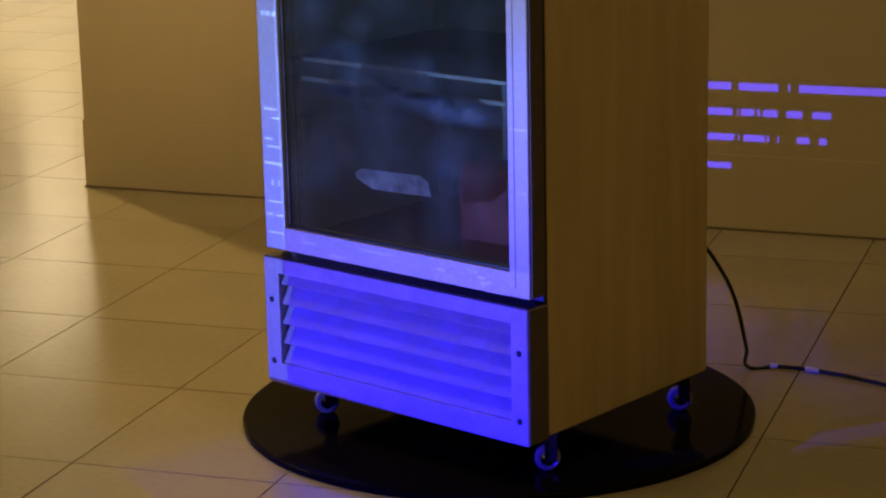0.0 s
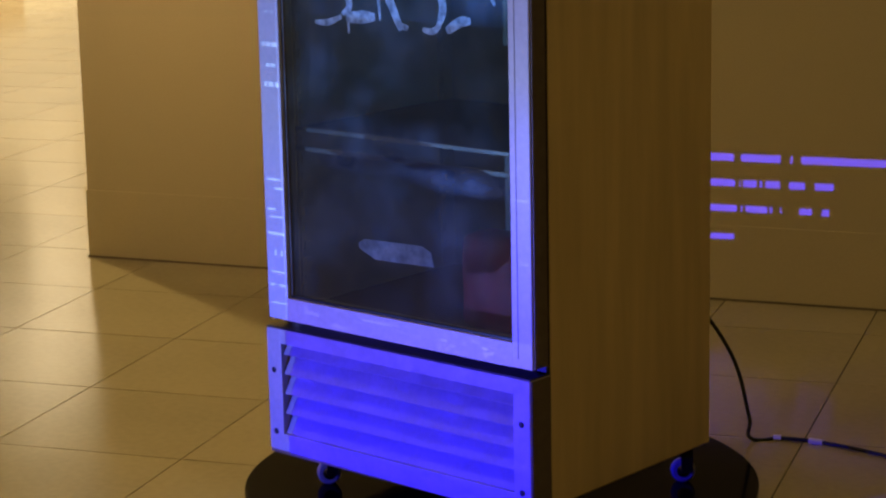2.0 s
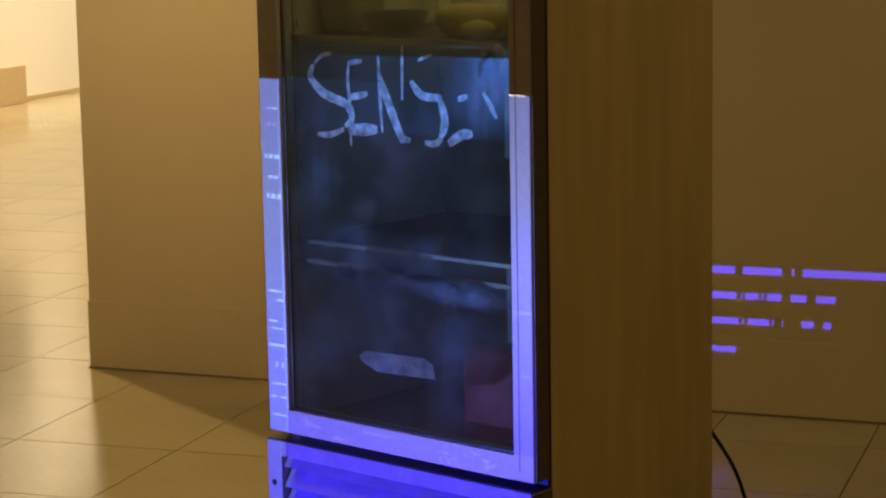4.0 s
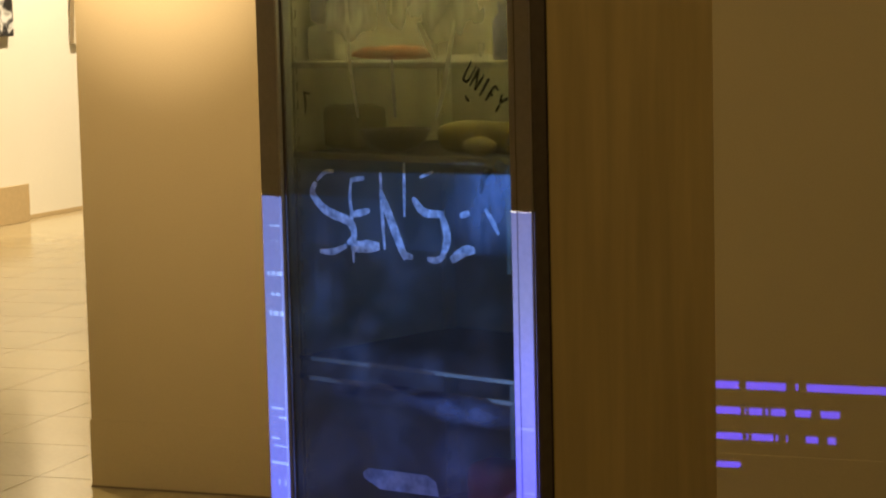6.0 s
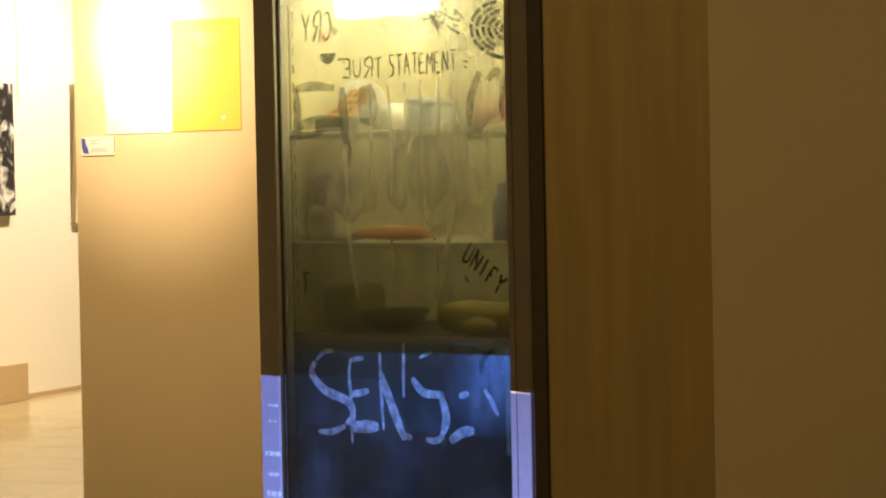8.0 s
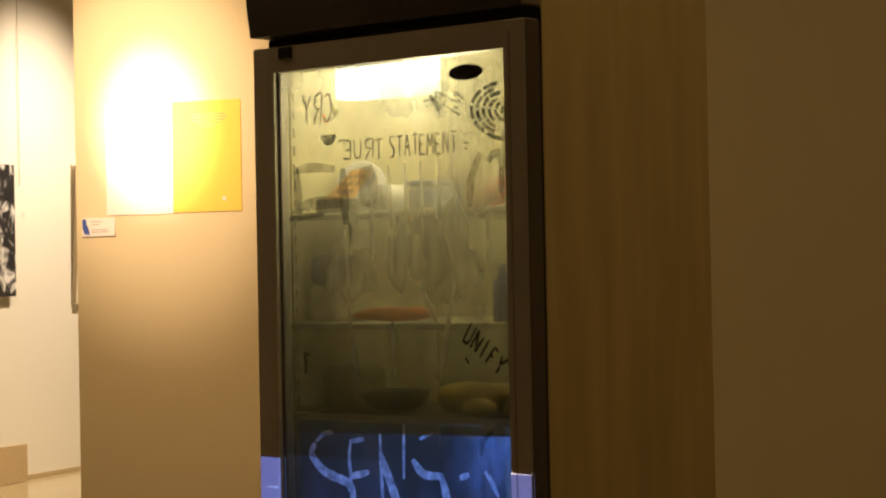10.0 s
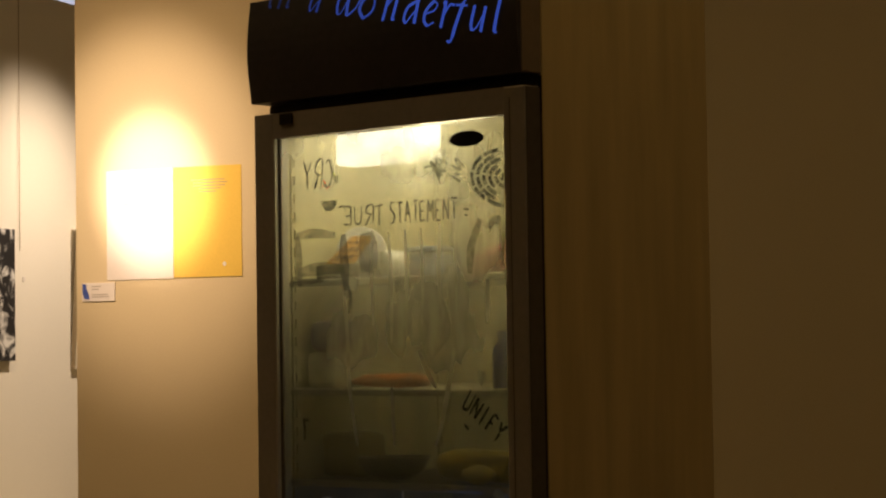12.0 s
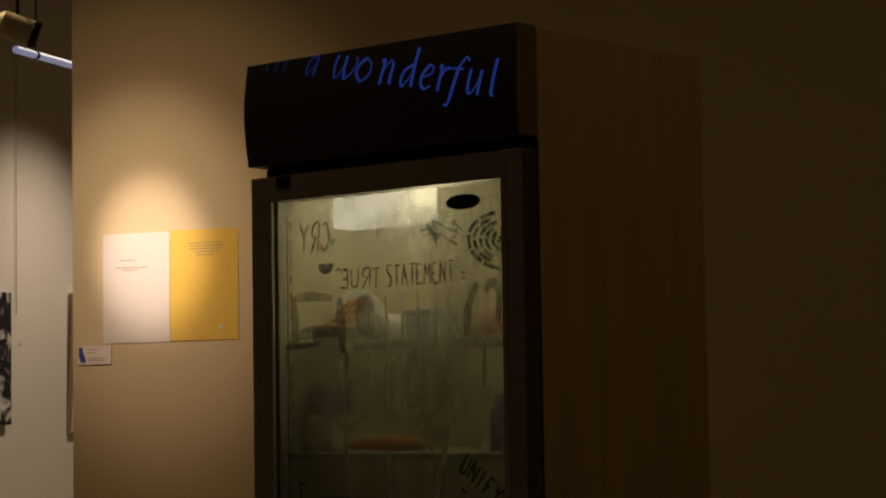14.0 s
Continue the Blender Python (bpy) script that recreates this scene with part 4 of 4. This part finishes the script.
cable = tube("power_cable", [(0.45, D + 0.002, 0.36), (0.47, 0.565, 0.345), (0.522, 0.672, 0.22), (0.535, 0.735, 0.06), (0.518, 0.772, 0.006), (0.556, 0.812, 0.005), (0.627, 0.835, 0.005), (0.789, 0.838, 0.005), (1.10, 0.80, 0.005), (1.60, 0.90, 0.005)],
             0.0039, BLACK, "black power cable trailing on the floor", "cable")
for p, q in (((0.545, 0.807), (0.558, 0.814)), ((0.612, 0.832), (0.640, 0.837))):
    part("tape", rod(bmesh.new(), (p[0], p[1], 0.0052), (q[0], q[1], 0.0052), 0.0062, 10), PAPER, cable, "pale tape round the cable")

# ---- partition: sheets and plaque ----


def sheet(name, u0, z0, mat, label, bars):
    ob = thing(name, B(u0, -0.0025, z0, u0 + 0.206, -0.0005, z0 + 0.30), mat, label, "paper", m=ROOM)
    bm = bmesh.new()
    for x, z, w in bars:
        box(bm, u0 + x, -0.0029, z0 + z, u0 + x + w, -0.0024, z0 + z + 0.0022)
    part("print", bm, INK, ob, "small grey lines of print")
    return ob


yellow = sheet("yellow_sheet", -1.514, 1.486, YELLOW, "yellow paper sheet with small print on the wall", [(0.055, 0.262, 0.10), (0.06, 0.254, 0.105), (0.058, 0.246, 0.10), (0.075, 0.238, 0.07), (0.08, 0.230, 0.05)])
sheet("white_sheet", -1.722, 1.484, PAPER, "white paper sheet with small print on the wall", [(0.05, 0.225, 0.05), (0.04, 0.205, 0.10), (0.06, 0.198, 0.05)])
part("sticker", lathe(bmesh.new(), [(0.006, 0.0), (0.006, 0.0006), (0.0055, 0.0008)], 12, Matrix.Translation((-1.360, -0.0026, 1.520)) @ pose(0, 0, 0, 90, 0, 0)), PAPER, yellow, "small pale sticker")
plaque = thing("name_plaque", B(-1.801, -0.004, 1.427, -1.697, -0.0005, 1.478, bevel=0.0006), PAPER, "small white card with a blue drawing on the wall", "plaque", m=ROOM)
bm = bmesh.new()
vs = [bm.verts.new((x, -0.0044, z)) for x, z in ((-1.799, 1.476), (-1.787, 1.474), (-1.786, 1.462), (-1.779, 1.447), (-1.776, 1.432), (-1.793, 1.434), (-1.799, 1.450))]
bm.faces.new(vs)
part("blue_drawing", bm, BLUE_INK, plaque, "blue brush drawing")
bm = bmesh.new()
for x, z, w in ((-1.770, 1.467, 0.030), (-1.770, 1.459, 0.022), (-1.770, 1.444, 0.050), (-1.770, 1.438, 0.055)):
    box(bm, x, -0.0046, z, x + w, -0.0038, z + 0.002)
part("print", bm, INK, plaque, "small grey lines of print")

# ---- far room: pictures, wire, lamps ----
pic = thing("painting", B(-6.499, 6.20, 1.225, -6.455, 6.930, 2.085, bevel=0.003), PAINTING, "black and white abstract canvas hanging on the pilaster", "painting", m=ROOM)
thing("wall_label", B(-6.57, 7.195, 1.752, -6.564, 7.222, 1.782, bevel=0.001), PAPER, "tiny white label on the far wall", "label", m=ROOM)
lean = ROOM @ Matrix.Translation((-6.566, 7.80, 1.160)) @ pose(0, 0, 0, 0, 3.2, 0)
pic = thing("canvas_picture", B(0, 0, 0, 0.035, 0.75, 1.035, bevel=0.002), CANVAS, "cream canvas leaning out from the far wall", "painting", m=lean)
part("edge", B(-0.0005, -0.004, 0, 0.034, 0.0, 1.035), CANVAS_EDGE, pic, "brown canvas edge")
thing("picture_wire", rod(bmesh.new(), (-6.488, 7.040, 1.95), (-6.488, 7.040, 4.3), 0.0026, 6), CANVAS_EDGE, "thin hanging wire in front of the pilaster", "wire", m=ROOM)


def track_spot(place, target, rod_top):
    e = empty("track_spotlight", "grey cylindrical track spotlight on a thin rod", "spotlight")
    m = look(place, target)
    part("housing", lathe(bmesh.new(), [(0.040, -0.07), (0.046, -0.06), (0.046, 0.055), (0.030, 0.075), (0.012, 0.078)], 28, m), FRAME_GREY, e)
    part("rim", lathe(bmesh.new(), [(0.047, -0.073), (0.049, -0.068), (0.049, -0.050), (0.047, -0.048)], 28, m), BLACK, e, "dark rim")
    part("rod", rod(bmesh.new(), Vector(place) + Vector((0, 0, 0.03)), (place[0], place[1], rod_top), 0.006, 8), BLACK, e, "thin dark rod")
    return e


FRAME_GREY = material("grey_lamp_enamel", (0.72, 0.68, 0.62), 0.5, scale=60, vary=0.1)
track_spot((-3.058, 1.803, 2.597), (-2.0, 3.2, 2.0), 4.3)
fix = thing("tube_light", rod(bmesh.new(), (-5.811, 3.920, 3.105), (-6.40, 5.20, 3.135), 0.019, 14), DAY_TUBE, "cool white fluorescent tube hanging in the far room", "tube light")
part("clip", rod(bmesh.new(), (-5.895, 4.103, 3.1093), (-5.905, 4.125, 3.1098), 0.022, 14), BLACK, fix, "dark clip")
part("hanger", rod(bmesh.new(), (-5.90, 4.114, 3.13), (-5.90, 4.114, 4.3), 0.005, 8), BLACK, fix)

# ---- projector with its slide ----
proj = empty("slide_projector", "dark slide projector with a blue slide on a low stand", "projector")
TO_SLIDE = look(PROJECTOR, AIM)
FROM_WORLD = TO_SLIDE.inverted()
GAP = 0.10


def on_slide(p):
    q = FROM_WORLD @ Vector(p)
    return Vector((-q.x / q.z * GAP, -q.y / q.z * GAP))


def slide_quad(bm, corners, z=-GAP):
    k = -z / GAP
    bm.faces.new([bm.verts.new((c.x * k, c.y * k, z)) for c in corners])


def slide_part(name, bm, mat, label):
    ob = part(name, bm, mat, proj, label)
    ob.matrix_world = TO_SLIDE
    return ob


BIG = 0.12
LOW = on_slide((0.3, -0.50, 0.0)).y


def down_to(a, b, y):
    """The point at height y on the line through a and b."""
    return a + (b - a) * ((y - a.y) / (b.y - a.y))


left_low, left_top = on_slide((0.001, -0.052, 0.0)), on_slide((0.001, -0.044, 0.985))
right_low, right_top = on_slide((W + 0.006, -0.052, 0.0)), on_slide((W + 0.006, -0.044, 0.980))
stile_low, stile_top = on_slide((0.050, -0.044, 0.0)), on_slide((0.050, -0.044, 0.984))
lift = [stile_top, on_slide((0.577, -0.044, 0.981)), on_slide((0.574, -0.033, 1.038)), on_slide((0.053, -0.033, 1.028))]
bm = bmesh.new()
rail_left, rail_right = on_slide((0.050, -0.044, 0.386)), on_slide((W + 0.006, -0.044, 0.386))
glass_low, glass_top = on_slide((0.577, -0.044, 0.386)), on_slide((0.577, -0.044, 0.981))
foot_left, foot_right = (down_to(low, top, on_slide((0.3, -0.048, 0.336)).y) for low, top in ((stile_low, stile_top), (right_low, right_top)))
slide_quad(bm, (down_to(stile_low, stile_top, LOW), down_to(right_low, right_top, LOW), foot_right, foot_left))
slide_part("slide", bm, GEL, "deep blue foot of the slide")
bm = bmesh.new()
slide_quad(bm, (foot_left, foot_right, rail_right, rail_left))
slide_part("slide", bm, GEL_RAIL, "pale blue band of the slide")
bm = bmesh.new()
seam = Vector((0.0003, 0.0))
slide_quad(bm, (glass_low - seam, rail_right, right_top, glass_top - seam))
slide_part("slide", bm, GEL_STILE, "pale blue strip of the slide")
bm = bmesh.new()
mid_left, mid_right = on_slide((0.050, -0.044, 0.90)), on_slide((0.577, -0.044, 0.90))
slide_quad(bm, (rail_left, glass_low, mid_right, mid_left))
slide_part("slide", bm, GEL_GLASS, "dark blue field of the slide")
bm = bmesh.new()
slide_quad(bm, (mid_left, mid_right, glass_top, stile_top))
slide_part("slide", bm, GEL_MID, "blue head of the slide's dark field")
bm = bmesh.new()
slide_quad(bm, (down_to(left_low, left_top, LOW), down_to(stile_low, stile_top, LOW), stile_top, left_top))
slide_part("slide", bm, GEL_BRIGHT, "brighter blue strip of the slide")
bm = bmesh.new()
slide_quad(bm, lift)
slide_part("slide", bm, GEL_DIM, "dim blue corner of the slide")


def slots(bm, quad, u0, u1, top, bottom, rows):
    """Covers a field but for rows of bars."""
    for z0, z1, bars in rows:
        quad(bm, u0, z1, u1, top)
        edge = u0
        for a0, a1 in bars:
            if a0 > edge:
                quad(bm, edge, z0, a0, z1)
            edge = a1
        if edge < u1:
            quad(bm, edge, z0, u1, z1)
        top = z0
    quad(bm, u0, bottom, u1, top)


def wall_quad(bm, u0, z0, u1, z1):
    slide_quad(bm, [on_slide(at(u, -0.001, z)) for u, z in ((u0, z0), (u1, z0), (u1, z1), (u0, z1))])


def stile_quad(bm, u0, z0, u1, z1):
    slide_quad(bm, [on_slide((u, -0.044, z)) for u, z in ((u0, z0), (u1, z0), (u1, z1), (u0, z1))], -GAP - 0.002)


# grey veil over the strip, open where rows of small print shine brighter
PRINT = ((0.930, 0.934, ((0.020, 0.026), (0.030, 0.044))), (0.902, 0.906, ((0.020, 0.024), (0.034, 0.038))),
         (0.842, 0.850, ((0.010, 0.016), (0.020, 0.029), (0.033, 0.046))), (0.806, 0.812, ((0.018, 0.026), (0.030, 0.041))), (0.770, 0.779, ((0.012, 0.018), (0.022, 0.034), (0.038, 0.047))),
         (0.600, 0.604, ((0.010, 0.040),)), (0.584, 0.588, ((0.028, 0.046),)), (0.545, 0.549, ((0.008, 0.028),)), (0.532, 0.535, ((0.014, 0.046),)),
         (0.500, 0.505, ((0.006, 0.047),)), (0.462, 0.472, ((0.022, 0.026), (0.038, 0.042))), (0.430, 0.433, ((0.012, 0.046),)), (0.405, 0.409, ((0.008, 0.020), (0.030, 0.046))),
         (0.372, 0.375, ((0.010, 0.046),)))
bm = bmesh.new()
slots(bm, stile_quad, -0.003, 0.052, 1.01, -0.6, PRINT)
slide_part("veil", bm, GEL_VEIL, "grey veil with rows of small openings")
bm = bmesh.new()
stile_quad(bm, -0.003, -0.6, 0.052, 0.335)
for v in bm.verts:
    v.co *= 1.01
slide_part("veil", bm, GEL_THIN, "thin veil over the foot of the strip")
# thinner veils over the lower band and the other strip
RAIL_PRINT = ((0.371, 0.375, ((0.235, 0.262), (0.266, 0.300))), (0.363, 0.368, ((0.090, 0.130), (0.418, 0.434), (0.508, 0.524))), (0.356, 0.360, ((0.424, 0.430), (0.436, 0.452), (0.512, 0.536))),
              (0.349, 0.353, ((0.160, 0.200), (0.410, 0.418), (0.430, 0.438), (0.515, 0.521))))
bm = bmesh.new()
slots(bm, stile_quad, 0.052, W + 0.006, 0.3855, 0.338, RAIL_PRINT)
slide_part("veil", bm, GEL_THIN, "thin veil with rows of small openings")
bm = bmesh.new()
slots(bm, stile_quad, 0.578, W + 0.006, 1.00, 0.387, ((0.634, 0.646, ((0.606, 0.608),)), (0.625, 0.629, ((0.580, 0.619),)), (0.520, 0.523, ((0.594, 0.616),))))
slide_part("veil", bm, GEL_THIN, "thin veil with rows of small openings")
# card mask: everything round the picture, with rows of bars cut out for the wall
ROWS = ((0.357, 0.376, ((-0.30, 0.033), (0.052, 0.151), (0.176, 0.181), (0.203, 0.60))),
        (0.293, 0.311, ((-0.30, 0.037), (0.048, 0.051), (0.058, 0.092), (0.100, 0.106), (0.114, 0.150), (0.173, 0.213), (0.237, 0.284))),
        (0.229, 0.246, ((-0.30, 0.042), (0.052, 0.056), (0.065, 0.119), (0.126, 0.131), (0.152, 0.155), (0.200, 0.231), (0.255, 0.274))),
        (0.158, 0.173, ((-0.30, 0.037),)))
U0, U1 = -0.30, 0.60
bm = bmesh.new()
slots(bm, wall_quad, U0, U1, 0.60, -0.6, ROWS)
corner = [on_slide(at(u, -0.001, z)) for u, z in ((U0, -0.6), (U1, -0.6), (U1, 0.60), (U0, 0.60))]
inner = min(corner[1].x, corner[2].x) - 0.0004
foot = max(corner[0].y, corner[1].y) + 0.0004
far_x = max(corner[0].x, corner[3].x) + 0.0006
slide_quad(bm, (Vector((-BIG, -BIG)), Vector((far_x, -BIG)), Vector((far_x, BIG)), Vector((-BIG, BIG))), -GAP - 0.0022)
slide_quad(bm, (Vector((inner, -BIG)), down_to(left_low, left_top, -BIG), left_top, Vector((inner, left_top.y))), -GAP - 0.0002)
slide_quad(bm, (corner[3], corner[2], left_top, Vector((left_top.x, BIG)), Vector((corner[3].x, BIG))), -GAP - 0.0004)
slide_quad(bm, (left_top, lift[0], lift[3], Vector((lift[3].x, BIG)), Vector((left_top.x - 0.001, BIG))), -GAP - 0.0006)
slide_quad(bm, (lift[3], lift[2], Vector((lift[2].x, BIG)), Vector((lift[3].x, BIG))), -GAP - 0.0006)
slide_quad(bm, (lift[1], right_top, Vector((BIG, right_top.y)), Vector((BIG, BIG)), Vector((lift[2].x, BIG)), lift[2]), -GAP - 0.0006)
slide_quad(bm, (down_to(right_low, right_top, -BIG), Vector((BIG, -BIG)), Vector((BIG, right_top.y)), right_top), -GAP - 0.0008)
slide_quad(bm, (Vector((-BIG, -BIG)), Vector((down_to(left_low, left_top, -BIG).x, -BIG)), Vector((down_to(left_low, left_top, foot).x, foot)), Vector((-BIG, foot))), -GAP - 0.0012)
slide_quad(bm, (Vector((-BIG, -BIG)), Vector((BIG, -BIG)), Vector((BIG, LOW)), Vector((-BIG, LOW))), -GAP - 0.0014)
crown = max(lift[2].y, lift[3].y) + 0.0002
slide_quad(bm, (Vector((-BIG, crown)), Vector((BIG, crown)), Vector((BIG, BIG)), Vector((-BIG, BIG))), -GAP - 0.0018)
slide_part("mask", bm, BLACK, "black card mask with rows of slots")
under = on_slide((0.3, -0.05, 0.036)).y
bm = bmesh.new()
slide_quad(bm, (Vector((-BIG, LOW)), Vector((BIG, LOW)), Vector((BIG, under)), Vector((-BIG, under))), -GAP - 0.003)
side_x, side_y = on_slide((0.604, -0.05, 0.05)).x, on_slide((0.604, -0.05, 0.087)).y
slide_quad(bm, (Vector((side_x, under)), Vector((BIG, under)), Vector((BIG, side_y)), Vector((side_x, side_y))), -GAP - 0.003)
near_x = on_slide((0.545, -0.05, 0.05)).x
slide_quad(bm, (Vector((-BIG, under)), Vector((near_x, under)), Vector((near_x, side_y)), Vector((-BIG, side_y))), -GAP - 0.003)
slide_part("veil", bm, GEL_UNDER, "dim veil over the foot of the slide")
bm = bmesh.new()
slide_quad(bm, corner, -GAP - 0.001)
slide_part("slot_filter", bm, GEL_WALL, "violet filter over the slots")
stand = part("stand", rod(bmesh.new(), (PROJECTOR.x - 0.02, PROJECTOR.y - 0.12, 0.0), (PROJECTOR.x - 0.02, PROJECTOR.y - 0.12, 0.10), 0.015, 12), BLACK, proj)
part("casing", B(PROJECTOR.x - 0.14, PROJECTOR.y - 0.26, 0.10, PROJECTOR.x + 0.10, PROJECTOR.y - 0.03, 0.18, bevel=0.006), BLACK, proj, "flat black casing")

# ---- floor tiles ----
TILE_YAW = 22.6
US = [-0.707, -0.285, 0.108, 0.490, 0.872]
VS = [-0.330, 0.115, 0.540, 0.975]
while US[0] > -7.0:
    US.insert(0, US[0] - 0.432)
while US[-1] < 4.0:
    US.append(US[-1] + 0.385)
while VS[0] > -7.0:
    VS.insert(0, VS[0] - 0.435)
while VS[-1] < 11.0:
    VS.append(VS[-1] + 0.435)
TILES = pose(0, 0, 0, 0, 0, TILE_YAW)
INV = ROOM.inverted()
meshes = {}
rest = bmesh.new()
for u0, u1 in zip(US, US[1:]):
    for v0, v1 in zip(VS, VS[1:]):
        mid = TILES @ Vector(((u0 + u1) / 2, (v0 + v1) / 2, 0))
        r = INV @ mid
        if not (-6.9 < r.x < 4.7 and -7.0 < r.y < 9.1):
            continue
        a, b = u1 - u0 - 0.003, v1 - v0 - 0.003
        if -2.6 < mid.x < 1.8 and -1.6 < mid.y < 2.6:
            key = (round(a, 3), round(b, 3))
            if key not in meshes:
                meshes[key] = mesh("tile", B(-a / 2, -b / 2, -0.006, a / 2, b / 2, 0.0), TILE)
            ob = new("tile", meshes[key])
            ob.parent = floor_ob
            ob.matrix_parent_inverse = INV
            ob.matrix_world = TILES @ Matrix.Translation(((u0 + u1) / 2, (v0 + v1) / 2, random.uniform(-0.0003, 0.0003)))
        else:
            bx = [Vector((x, y, 0.0)) for x, y in ((u0 + 0.0015, v0 + 0.0015), (u1 - 0.0015, v0 + 0.0015), (u1 - 0.0015, v1 - 0.0015), (u0 + 0.0015, v1 - 0.0015))]
            top_ring = [rest.verts.new(INV @ (TILES @ p)) for p in bx]
            low_ring = [rest.verts.new(INV @ (TILES @ (p - Vector((0, 0, 0.006))))) for p in bx]
            rest.faces.new(top_ring)
            for i in range(4):
                j = (i + 1) % 4
                rest.faces.new((low_ring[i], low_ring[j], top_ring[j], top_ring[i]))
far_tiles = part("far_tiles", rest, TILE, floor_ob)
tagged(far_tiles, kind="stuff")
